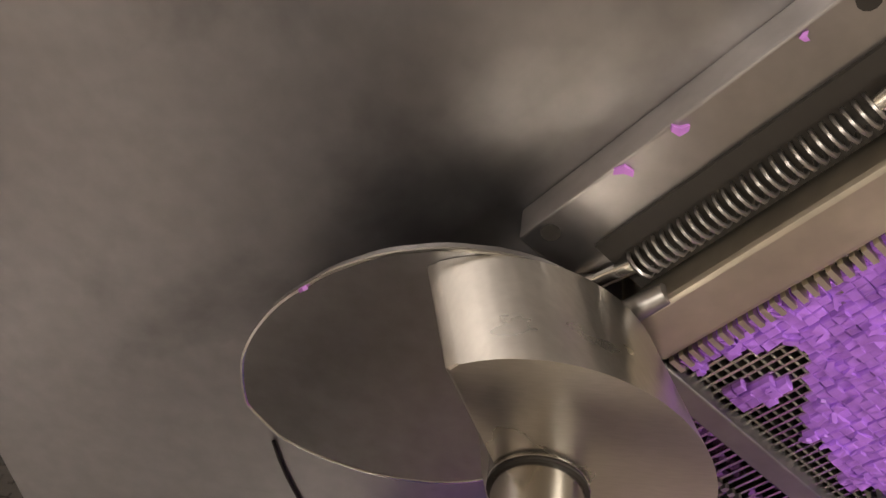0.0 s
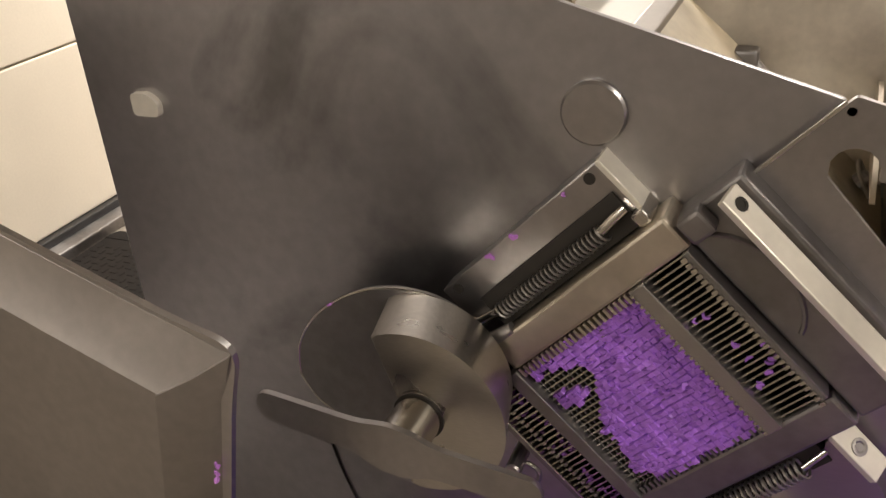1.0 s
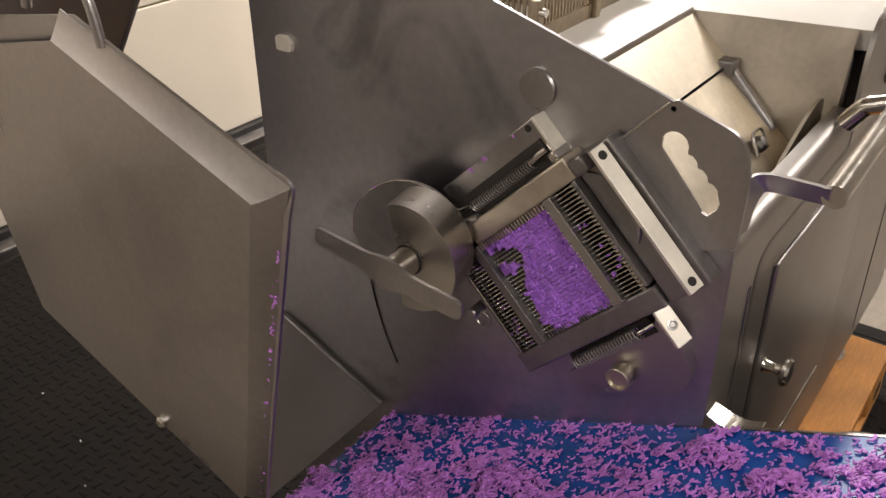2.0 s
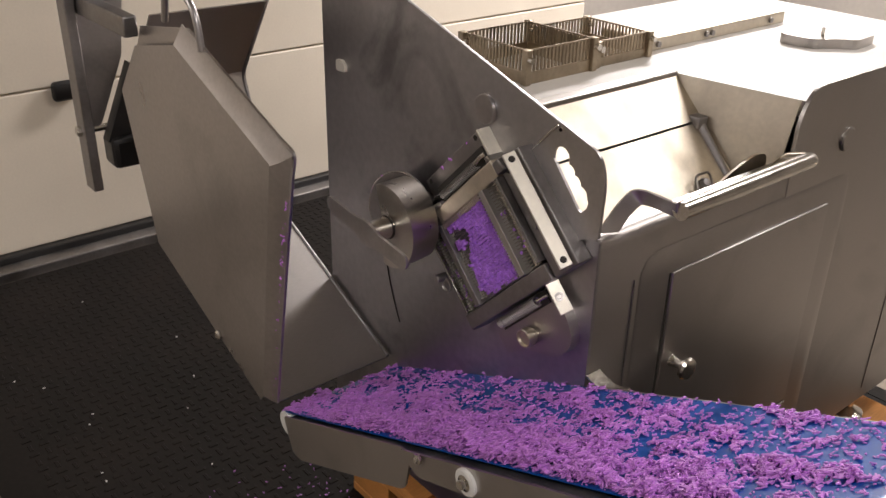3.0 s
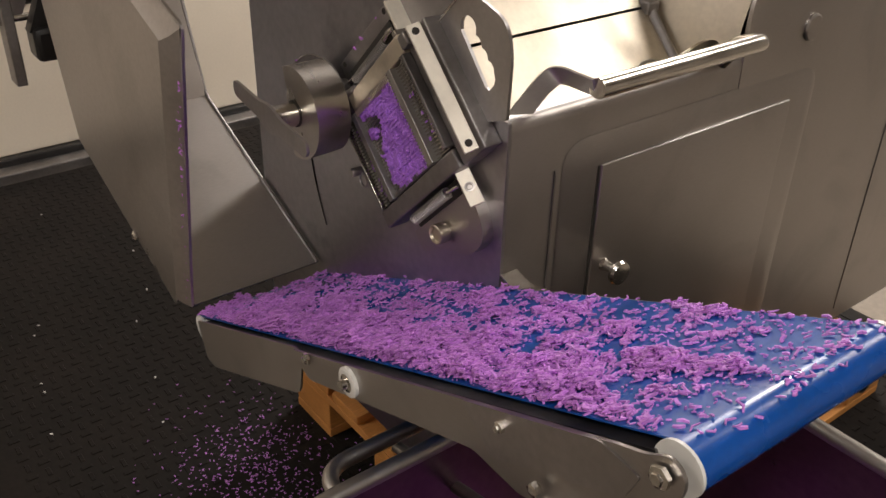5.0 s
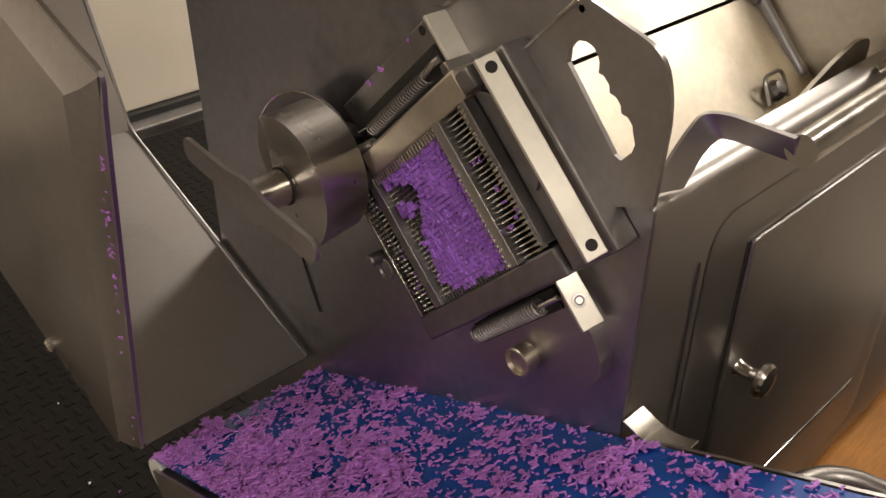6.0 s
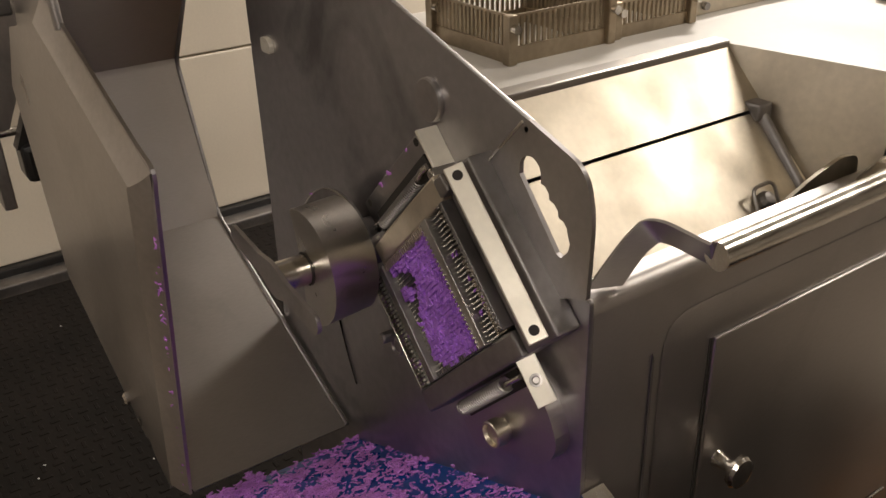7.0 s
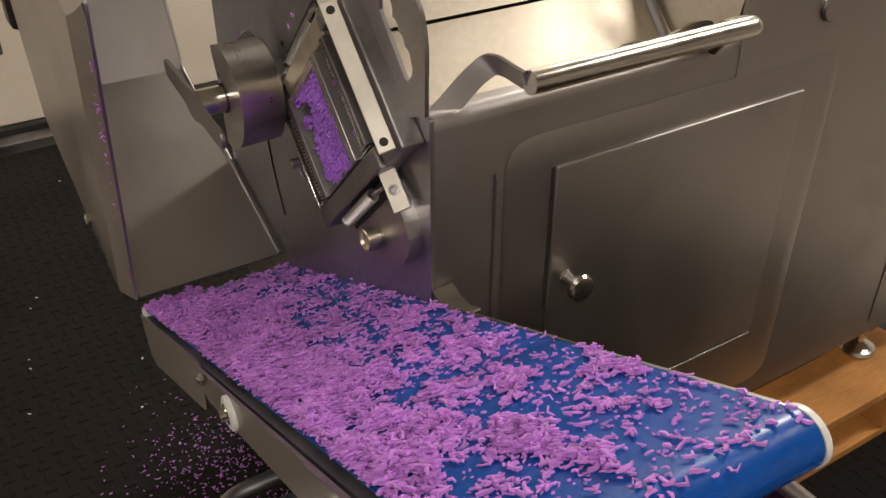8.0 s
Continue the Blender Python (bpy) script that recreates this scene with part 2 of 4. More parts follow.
for i in range(int(2.95 / 0.034)):
    for j in range(int(1.95 / 0.034)):
        cx, cy = -2.26 + i * 0.034, -0.53 + j * 0.034
        a, b = (0.0145, 0.0055) if (i + j) % 2 else (0.0055, 0.0145)
        k = len(verts)
        for f, g, z in ((1, 1, -0.0005), (0.75, 0.65, 0.002)):
            verts += [(cx - a * f, cy - b * g, FZ + z), (cx + a * f, cy - b * g, FZ + z), (cx + a * f, cy + b * g, FZ + z), (cx - a * f, cy + b * g, FZ + z)]
        faces += [(k + 4, k + 5, k + 6, k + 7)] + [(k + q, k + (q + 1) % 4, k + 4 + (q + 1) % 4, k + 4 + q) for q in range(4)]
me = bpy.data.meshes.new("relief")
me.from_pydata(verts, [], faces)
tagged(link("relief", me, RUBBER, mat_ob), kind="stuff")

gd = thing("garage_door", "cream sectional garage door with horizontal joints", "garage door", kind="structure")
for z0, z1 in ((-0.005, 0.548), (0.553, 1.106), (1.111, 1.664), (1.669, 2.222)):
    part("panel", slab(-2.46, -2.40, -2.6, 2.6, z0, z1, 0.006), DOOR_PAINT, gd)
part("seal", slab(-2.44, -2.37, -2.6, 2.6, FZ - 0.008, -0.005, 0.008), BLACK, gd, "black rubber bottom seal")
part("kerb", slab(-2.37, -2.30, -2.6, 2.6, FZ - 0.008, FZ + 0.032, 0.006), STEEL_DARK, gd, "grey metal threshold strip")
for nm, args in (("wall_west", (-2.62, -2.47, -3.6, 4.6, FZ - 0.008, 2.8)), ("wall_east", (3.2, 3.32, -3.6, 4.6, FZ - 0.008, 2.8)), ("wall_south", (-2.62, 3.32, -3.72, -3.6, FZ - 0.008, 2.8)), ("wall_north", (-2.62, 3.32, 4.6, 4.72, FZ - 0.008, 2.8))):
    tagged(part(nm, slab(*args), WALL_PAINT), "plain painted workshop wall", "wall", kind="structure")
tagged(part("ceiling", slab(-2.62, 3.32, -3.72, 4.72, 2.8, 2.9), CEILING_PAINT), "plain pale workshop ceiling", "ceiling", kind="structure")
# housings for the added lamps, all out of view
for lx, ly, lz in LAMPS:
    cl = thing("added_ceiling_light", "unseen long ceiling light, added to light the scene, with a warm diffuser", "lamp", (lx, ly, 2.8), "ceiling lights")
    part("housing", slab(lx - 0.18, lx + 0.18, ly - 0.66, ly + 0.66, 2.73, 2.8, 0.01), WHITE, cl)
    part("diffuser", slab(lx - 0.15, lx + 0.15, ly - 0.63, ly + 0.63, 2.69, 2.73, 0.01), lamp_glow, cl)

# ---- pallet ----
pal = thing("wooden_pallet", "worn orange-brown wooden pallet under the machine", "pallet", (-0.3, 0.6, FZ))
PX, PY = -0.715, 0.04
for k in range(5):
    x = PX + k * 0.161
    part("top_board", slab(x, x + (0.145 if k % 2 == 0 else 0.1), PY, PY + 1.16, FZ + 0.118, FZ + 0.140, 0.003), WOOD, pal)
for y0 in (PY, PY + 0.51, PY + 1.015):
    part("cross_board", slab(PX, PX + 0.789, y0, y0 + 0.145, FZ + 0.096, FZ + 0.117, 0.003), WOOD, pal)
    for x0 in (PX, PX + 0.32, PX + 0.644):
        part("block", slab(x0, x0 + 0.145, y0 + 0.001, y0 + 0.144, FZ + 0.0225, FZ + 0.0955, 0.004), WOOD, pal)
for x0 in (PX, PX + 0.32, PX + 0.644):
    part("bottom_board", slab(x0, x0 + 0.145, PY, PY + 1.16, FZ, FZ + 0.022, 0.003), WOOD, pal)
# stamp on the end block: rings and bars
stamp = axes((PX + 0.7892, PY + 1.085, FZ + 0.059), (0, 1, 0), (0, 0, 1))
bm = lathe([(0.026, 0), (0.026, 0.001), (0.023, 0.001), (0.023, 0)], stamp, 20)
for k in (-1, 0, 1):
    slab(-0.012, 0.012, 0.009 * k - 0.002, 0.009 * k + 0.002, 0, 0.001, 0, stamp, bm)
part("stamp", bm, INK_AND_SHADE, pal, "burnt round stamp with bars")

# ---- the dicing machine ----
mc = thing("dicing_machine", "stainless steel food dicing machine on adjustable feet, loaded with violet dough", "machine", (-0.36, 0.55, 0.15))
outline = [(-0.706, 0.2), (0.0, 0.2), (0.0, 0.899), (-0.035, 0.897), (-0.085, 0.866), (-0.172, 0.952), (-0.085, 1.046), (-0.30, 1.113), (-0.706, 1.236)]
part("end_plate", prism(bmesh.new(), rounded(outline, [0, 0.004, 0.004, 0, 0, 0, 0.004, 0, 0.02], 3), -0.006, 0.0, END, 0.0012), STEEL_SCUFFED, mc, "scuffed brushed end plate")
# front wall: rounded top ledge, then the raised part
WB = 0.187  # lower edge of the shell
ledge = [(0.0, WB), (0.0, 0.882)] + [(-0.018 + 0.018 * math.cos(a), 0.882 + 0.018 * math.sin(a)) for a in [radians(q) for q in range(15, 91, 15)]] + [(-0.032, 0.9), (-0.032, 0.894), (-0.02, 0.894), (-0.006, 0.882), (-0.006, WB)]
part("front_wall", prism(bmesh.new(), ledge, -0.482, -0.006, END), STEEL, mc)
rw = rounded([(0.484, WB), (1.29, WB), (1.29, 1.034), (0.512, 1.034), (0.480, 0.985)], [0.002, 0.03, 0.03, 0.035, 0.05])
part("raised_wall", prism(bmesh.new(), rw, -0.006, 0.001, FRONT, 0.0015), STEEL, mc)
part("side_seam", slab(1.009, 1.013, 0.22, 1.015, 0.001, 0.0025, 0.0008, FRONT), STEEL_DARK, mc)
part("round_cover", lathe([(0.023, 0.001), (0.023, 0.004), (0.020, 0.006)], FRONT @ Matrix.Translation((0.655, 0.914, 0))), STEEL, mc)
part("body_shell", slab(-0.706, -0.03, 0.54, 1.285, 0.2, 0.965, 0.01), STEEL, mc)
part("rear_shell", slab(-0.706, -0.36, 0.001, 0.49, 0.2, 0.965, 0.004), STEEL, mc)
part("base_pan", slab(-0.704, -0.006, 0.004, 1.285, 0.184, 0.199, 0.002), STEEL, mc)
part("back_edge", slab(-0.706, -0.686, 0.0015, 0.03, 0.21, 1.225, 0.003), STEEL_SATIN, mc)
# embossed field round the access door
fo = rounded([(0.103, 0.225), (0.705, 0.225), (0.705, 0.845), (0.103, 0.845)], 0.045)
fi = rounded([(0.109, 0.231), (0.699, 0.231), (0.699, 0.839), (0.109, 0.839)], 0.04)
bm = bmesh.new()
a = [bm.verts.new(FRONT @ Vector((y, z, 0.0006))) for y, z in fo]
b = [bm.verts.new(FRONT @ Vector((y, z, 0.0024))) for y, z in fi]
for k in range(len(a)):
    bm.faces.new((a[k], a[(k + 1) % len(a)], b[(k + 1) % len(a)], b[k]))
bm.faces.new(b)
part("embossed_field", bm, STEEL, mc)
ad = part("access_door", slab(0.177, 0.629, 0.36, 0.797, 0.0020, 0.008, 0.0035, FRONT, seg=4), STEEL, mc, "flat steel access door with rounded edges")
part("knob", lathe([(0.011, 0.014), (0.009, 0.018), (0.0075, 0.03), (0.009, 0.036), (0.0195, 0.041), (0.0205, 0.046), (0.018, 0.05), (0.008, 0.052)], FRONT @ Matrix.Translation((0.206, 0.624, -0.006))), STEEL_BRIGHT, ad, "polished turned steel knob")
part("door_gap", slab(0.1725, 0.1765, 0.358, 0.795, 0.0022, 0.0032, 0, FRONT), INK_AND_SHADE, mc)
# polished strip added for the highlight along the door's lower edge
part("door_edge_glint", slab(0.19, 0.629, 0.351, 0.356, 0.0022, 0.009, 0.002, FRONT), STEEL_BRIGHT, mc)
part("left_fold", prism(bmesh.new(), [(0.088, 0.24), (0.091, 0.24), (0.091, 0.80), (0.088, 0.81)], 0.0005, 0.002, FRONT), STEEL_DARK, mc)
# feet
for fx, fy in ((-0.045, 0.14), (-0.045, 1.09), (-0.64, 0.14), (-0.64, 1.09)):
    ft = part("foot", lathe([(0.036, FZ + 0.14), (0.038, FZ + 0.146), (0.034, FZ + 0.153), (0.012, FZ + 0.164), (0.0085, FZ + 0.166), (0.0085, 0.19)], Matrix.Translation((fx, fy, 0)), 24), STEEL_BRIGHT, mc, "round levelling foot")
# lip beside the belt
part("guide_lip", sheet([[(0.002 + 0.060 * k / 8, y, 0.676 - 0.012 * math.sin(math.pi * k / 8 * 0.8) + 0.006 * k / 8) for k in range(9)] for y in (0.0, 0.03)], 0.002), STEEL_BRIGHT, mc)
# machine top, whitened for the glare on its steel, and hopper
TOP = 1.0
top_pts = [(-0.03, 0.532), (-0.008, 0.536), (-0.008, 1.285), (-0.706, 1.285), (-0.706, 0.01), (-0.285, 0.01), (-0.285, 0.494)]
part("top_board", prism(bmesh.new(), top_pts, TOP - 0.03, TOP, Matrix(), 0.002), WHITE, mc, "worn steel top surface whitened for the glare on it")
part("hopper_rim", slab(-0.290, -0.262, 0.006, 0.492, TOP - 0.01, TOP + 0.006, 0.003), STEEL, mc)
part("hopper_back", sheet([[(-0.266, 0.006, TOP), (-0.266, 0.492, TOP)], [(-0.192, 0.006, 0.934), (-0.192, 0.484, 0.934)]], 0.003), STEEL_WARM, mc)
part("hopper_slope", sheet([[(-0.1905, 0.006, 0.9295), (-0.1905, 0.482, 0.9295)], [(-0.03, 0.006, 0.785), (-0.03, 0.475, 0.785)]], 0.003), STEEL_WARM, mc, "shining sloped hopper plate")
part("hopper_end", sheet([[(-0.266, 0.493, TOP), (-0.03, 0.528, TOP)], [(-0.192, 0.486, 0.928), (-0.03, 0.508, 0.928)], [(-0.18, 0.478, 0.77), (-0.03, 0.478, 0.77)]], 0.003), STEEL_WARM, mc)
part("hopper_front", slab(-0.026, -0.020, 0.006, 0.478, 0.775, 0.893, 0.001), STEEL_WARM, mc)
part("hopper_floor", slab(-0.20, -0.02, 0.006, 0.48, 0.762, 0.77, 0.001), STEEL_DARK, mc)
wp = part("wiper_joint", slab(-0.204, -0.176, 0.455, 0.482, 0.921, 0.944, 0.004), STEEL_DARK, mc, "small steel clamp block with rods")
part("rod", tube([(-0.187, 0.470, 0.930), (-0.107, 0.462, 0.852)], 0.0085), STEEL_DARK, wp)
part("rod", tube([(-0.194, 0.456, 0.925), (-0.127, 0.430, 0.866)], 0.0028), INK_AND_SHADE, wp)
arm = prism(bmesh.new(), rounded([(0.27, 0.85), (0.476, 0.85), (0.476, 0.912), (0.44, 0.918), (0.39, 0.905), (0.30, 0.872)], 0.015), -0.05, -0.045, FRONT)
part("hopper_arm", arm, STEEL_WARM, mc)
for x, y in ((-0.103, 0.384), (-0.055, 0.418)):
    z = 0.785 + (-0.03 - x) * 0.9 + 0.004
    m = axes((x, y, z), (0, 1, 0), (-0.743, 0, 0.669))
    hc = part("hinge_bolt", lathe([(0.012, 0), (0.012, 0.008), (0.008, 0.014), (0.004, 0.015)], m, 12), STEEL_DARK, mc)
    part("hinge_clip", tube(smooth_path([m @ Vector(p) for p in ((-0.02, -0.012, 0.002), (-0.02, 0.018, 0.014), (0.02, 0.018, 0.014), (0.02, -0.012, 0.002))], 0.012), 0.0024, 6), STEEL, hc)
# hand rail with its bent bracket
hr = part("hand_rail", tube(smooth_path([(0.070, 0.078, 0.950), (0.063, 0.420, 0.946), (0.02, 0.425, 0.93), (-0.002, 0.425, 0.899)], 0.008), 0.0135, 18), STEEL_BRIGHT, mc, "bright round steel hand rail")
br = [((-0.016, 0.008, 0.903), (-0.006, 0.044, 0.900)), ((-0.020, 0.055, 0.938), (-0.010, 0.075, 0.922)), ((-0.020, 0.082, 0.953), (-0.006, 0.093, 0.932)), ((0.002, 0.086, 0.958), (0.008, 0.094, 0.934)), ((0.066, 0.076, 0.962), (0.066, 0.084, 0.939))]
sides = [smooth_path([p[q] for p in br], 0.02, 5) for q in (0, 1)]
part("bracket", sheet([list(p) for p in zip(*sides)], 0.004), STEEL, hr, "bent flat steel bracket")

# ---- handle plate with its grip slot ----
flap_pts = rounded([(-0.185, 0.945), (-0.081, 1.052), (-0.006, 1.028), (0.006, 0.99), (0.003, 0.905), (-0.013, 0.900), (-0.035, 0.891), (-0.085, 0.858)], [0, 0.003, 0.03, 0.04, 0.004, 0.004, 0.01, 0])
slot = [(-0.092, 0.997)]
slot += [(-0.077 + 0.0155 * math.cos(a), 1.003 + 0.0155 * math.sin(a)) for a in [radians(q) for q in range(160, 9, -25)]]
ax = Vector((0.71, -0.70))
for k in range(3):
    c0 = Vector((-0.057, 0.99)) + ax * (0.018 * k)
    slot += [tuple(c0 + ax * (0.009 * math.sin(q)) * 1.0 + Vector((0.70, 0.71)) * (0.0055 * math.cos(q))) for q in [radians(w) for w in (-70, -25, 25, 70)]]
slot += [(-0.021, 0.952), (-0.023, 0.944), (-0.032, 0.934), (-0.039, 0.936)]


def holed(bm, outer, inner, h0, h1, m):
    """A plate with one hole through it."""
    loops = []
    for h in (h0, h1):
        o = [bm.verts.new(m @ Vector((a, b, h))) for a, b in outer]
        i = [bm.verts.new(m @ Vector((a, b, h))) for a, b in inner]
        es = [bm.edges.new((l[k], l[(k + 1) % len(l)])) for l in (o, i) for k in range(len(l))]
        bmesh.ops.triangle_fill(bm, use_beauty=True, edges=es)
        loops.append((o, i))
    for q in (0, 1):
        a, b = loops[0][q], loops[1][q]
        for k in range(len(a)):
            bm.faces.new((a[k], a[(k + 1) % len(a)], b[(k + 1) % len(a)], b[k]))
    return bm


part("grip_plate", holed(bmesh.new(), flap_pts, slot, 0.003, 0.008, END), STEEL_SATIN, mc, "steel plate with a finger-grooved grip slot")
EDGE = axes((-0.085, 0, 1.050), (-0.697, 0, -0.717), (0.717, 0, -0.697))
# polished strip added where light catches the grip plate's edge
part("grip_edge_glint", slab(0.002, 0.080, -0.0015, 0.0015, 0.0082, 0.0105, 0.0006, EDGE), STEEL_BRIGHT, mc, "polished strip added for the glint on the plate edge")
part("plate_pin", lathe([(0.005, 0), (0.005, 0.006), (0.003, 0.008)], END @ Matrix.Translation((-0.083, 1.042, 0.0)), 12), STEEL_BRIGHT, mc)
part("round_cap", lathe([(0.0238, 0.0), (0.0238, 0.004), (0.022, 0.006)], END @ Matrix.Translation((-0.246, 1.028, 0))), STEEL_SATIN, mc)
# pale block stands in for a square hole showing the lit wall behind
part("square_hole_patch", prism(bmesh.new(), rounded([(-0.654, 0.999), (-0.627, 0.999), (-0.626, 1.012), (-0.637, 1.020), (-0.654, 1.019)], 0.004), 0.0, 0.007, END, 0.0025), MACHINED_AND_LIT, mc, "pale raised patch for a square hole with lit wall behind")
# curved knife slot in the end plate
part("knife_slot", tube([(-0.512 + 0.045 * (k / 10) ** 1.7, -0.0012, 0.70 - 0.155 * k / 10) for k in range(11)], 0.0012, 6), INK_AND_SHADE, mc)

# ---- cutting grid ----
cg = part("grid_holder", slab(-0.012, 0.178, -0.046, 0.012, 0.0, 0.030, 0.003, G), STEEL_DARK, mc, "dark steel grid holder")
BAR = G @ Matrix.Translation((0, 0.003, 0.0435)) @ Matrix.Rotation(radians(-66), 4, "X")
part("clamp_bar", slab(-0.010, 0.174, -0.010, 0.010, -0.006, 0.0, 0.001, BAR), MACHINED_AND_LIT, cg, "bright machined clamp bar")
for u in (0.001, 0.163):
    part("socket_screw", lathe([(0.0052, 0.0001), (0.0052, 0.0008), (0.003, 0.0008), (0.003, 0.0002)], BAR @ Matrix.Translation((u, 0.0, 0)), 12), INK_AND_SHADE, cg)
part("ring_groove", tube([G @ Vector((0.055 + 0.05 * math.sin(q), -0.046 + 0.034 * math.cos(q), 0.0303)) for q in [radians(w) for w in range(-70, 80, 10)]], 0.002, 6), STEEL_DARK, cg)
gf = part("grid_frame", slab(-0.022, 0.006, -0.226, -0.044, 0.0, 0.040, 0.003, G), STEEL_WARM, mc, "stained steel cutting grid frame")
part("frame_bar", slab(0.150, 0.178, -0.285, -0.047, 0.0, 0.036, 0.003, G), STEEL_DARK, gf)
part("frame_bar", slab(-0.002, 0.150, -0.277, -0.271, 0.0, 0.038, 0.001, G), STEEL_DARK, gf)
part("frame_bar", slab(0.006, 0.150, -0.236, -0.224, 0.0, 0.043, 0.001, G), STEEL_DARK, gf)
part("frame_bar", slab(0.006, 0.150, -0.101, -0.088, 0.0, 0.044, 0.001, G), STEEL, gf)
part("frame_bar", slab(0.006, 0.146, -0.0525, -0.0465, 0.0, 0.043, 0.001, G), STEEL_DARK, gf)
part("bright_edge", slab(0.0, 0.150, -0.2705, -0.2685, 0.030, 0.0405, 0.0005, G), STEEL_BRIGHT, gf)
# near-black sheet put in for the shaded depth behind the blades
part("grid_depth_shade", slab(0.0, 0.155, -0.27, -0.05, 0.0005, 0.006, 0, G), INK_AND_SHADE, gf)
for k in range(28):
    u = 0.0085 + k * 0.0051
    part("blade", slab(u, u + 0.0014, -0.268, -0.0528, 0.006, 0.034, 0, G), STEEL_BRIGHT, gf)
    part("tooth", slab(u - 0.0006, u + 0.002, -0.1015, -0.099, 0.0442, 0.0455, 0, G), STEEL_BRIGHT, gf)
    part("tooth", slab(u - 0.0006, u + 0.002, -0.0545, -0.050, 0.0432, 0.0455, 0, G), STEEL_BRIGHT, gf)
    part("tooth", slab(u - 0.0006, u + 0.002, -0.262, -0.2585, 0.0342, 0.037, 0, G), STEEL, gf)
for k in range(24):
    v = -0.222 + k * 0.0052
    part("cross_blade", slab(0.0065, 0.1495, v, v + 0.0012, 0.006, 0.0325, 0, G), STEEL_DARK, gf)
    part("comb_tooth", slab(0.0062, 0.0145, v - 0.0002, v + 0.0022, 0.0325, 0.041, 0, G), STEEL_WARM, gf)
    part("comb_tooth", slab(0.143, 0.1498, v - 0.0002, v + 0.0022, 0.0325, 0.038, 0, G), STEEL_DARK, gf)
# spring cover and springs
cv = part("spring_cover", slab(-0.078, -0.034, -0.235, -0.0605, 0.0, 0.022, 0.0015, G), STEEL_SATIN, mc, "flat steel spring cover")
# paler metal puts the lamp light on this end face into its colour
part("cover_end", slab(-0.078, -0.030, -0.060, -0.0555, 0.0, 0.026, 0.001, G), MACHINED_AND_LIT, cv, "end face, paler for the light that falls on it")
for v in (-0.072, -0.222):
    part("screw_hole", lathe([(0.0045, 0.0221), (0.0045, 0.0226), (0.002, 0.0226)], G @ Matrix.Translation((-0.071, v, 0)), 12), INK_AND_SHADE, cv)
# raised near-black sheet stands in for the shade in the spring's gap
part("spring_gap_shade", slab(-0.054, -0.0235, -0.212, -0.066, 0.0, 0.0245, 0, G), INK_AND_SHADE, cv, "dark sheet for the shaded gap under the spring")
sp = part("tension_spring", helix(G @ Vector((-0.036, -0.205, 0.027)), G @ Vector((-0.036, -0.090, 0.027)), 0.0068, 0.0010, 26), STEEL, mc, "coiled steel tension spring")
part("spring_hook", tube([G @ Vector(p) for p in ((-0.044, -0.232, 0.022), (-0.041, -0.222, 0.028), (-0.038, -0.204, 0.028))], 0.004, 8), STEEL_BRIGHT, sp)
part("spring_hook", tube([G @ Vector(p) for p in ((-0.038, -0.091, 0.029), (-0.040, -0.075, 0.029), (-0.04, -0.066, 0.026))], 0.004, 8), STEEL_BRIGHT, sp)
part("end_block", slab(-0.034, -0.022, -0.066, -0.055, 0.0, 0.032, 0.002, G), STEEL_BRIGHT, sp)
part("end_block", slab(-0.014, 0.006, -0.04, -0.02, 0.03, 0.046, 0.003, G), STEEL_DARK, sp)
# near-black sheet again, for the shade under the lower spring
part("spring_gap_shade", slab(0.182, 0.203, -0.222, -0.09, 0.0, 0.021, 0, G), INK_AND_SHADE, mc, "dark sheet for the shaded gap under the spring")
sp2 = part("tension_spring", helix(G @ Vector((0.192, -0.212, 0.031)), G @ Vector((0.192, -0.105, 0.031)), 0.008, 0.0012, 22), STEEL, mc, "coiled steel tension spring")
part("spring_hook", tube([G @ Vector(p) for p in ((0.192, -0.106, 0.031), (0.192, -0.086, 0.024))], 0.003, 8), STEEL_BRIGHT, sp2)
# latch lever with its pin
lv_pts = rounded([(0.202, -0.245), (0.202, -0.098), (0.187, -0.082), (0.23, -0.074), (0.275, -0.090), (0.282, -0.140), (0.252, -0.183), (0.236, -0.245)], [0.003, 0.003, 0.003, 0.02, 0.03, 0.03, 0.02, 0.004])
lv = part("latch_lever", prism(bmesh.new(), lv_pts, 0.0, 0.019, G, 0.0015), STEEL, mc, "dull steel latch lever with rounded end")
LEV = G @ Matrix.Translation((0.003, -0.0665, 0.021)) @ Matrix.Rotation(radians(-58), 4, "X")
part("lever_plate", slab(0.165, 0.225, -0.0105, 0.0105, -0.007, 0.0, 0.001, LEV), MACHINED_AND_LIT, lv)
part("plate_screw", lathe([(0.0068, 0.0001), (0.0068, 0.0010), (0.0045, 0.0012), (0.0032, 0.0004)], LEV @ Matrix.Translation((0.199, 0.0, 0)), 14), STEEL, lv)
part("pin", lathe([(0.0125, 0.018), (0.0125, 0.024), (0.0155, 0.0245), (0.0155, 0.0375), (0.0145, 0.0385), (0.0128, 0.0385), (0.0115, 0.034), (0.003, 0.034)], G @ Matrix.Translation((0.231, -0.168, 0)), 18), STEEL_WARM, lv, "round steel locking pin")
part("stop_pin", lathe([(0.007, 0.0), (0.007, 0.045), (0.0055, 0.047)], G @ Matrix.Translation((0.073, -0.299, 0)), 14), STEEL, mc)
part("stop_ring", tube([G @ Vector((0.088 + 0.011 * math.cos(q), -0.303 + 0.011 * math.sin(q), 0.03)) for q in [radians(w) for w in range(0, 360, 24)]], 0.0024, 6, closed=True), STEEL, mc)

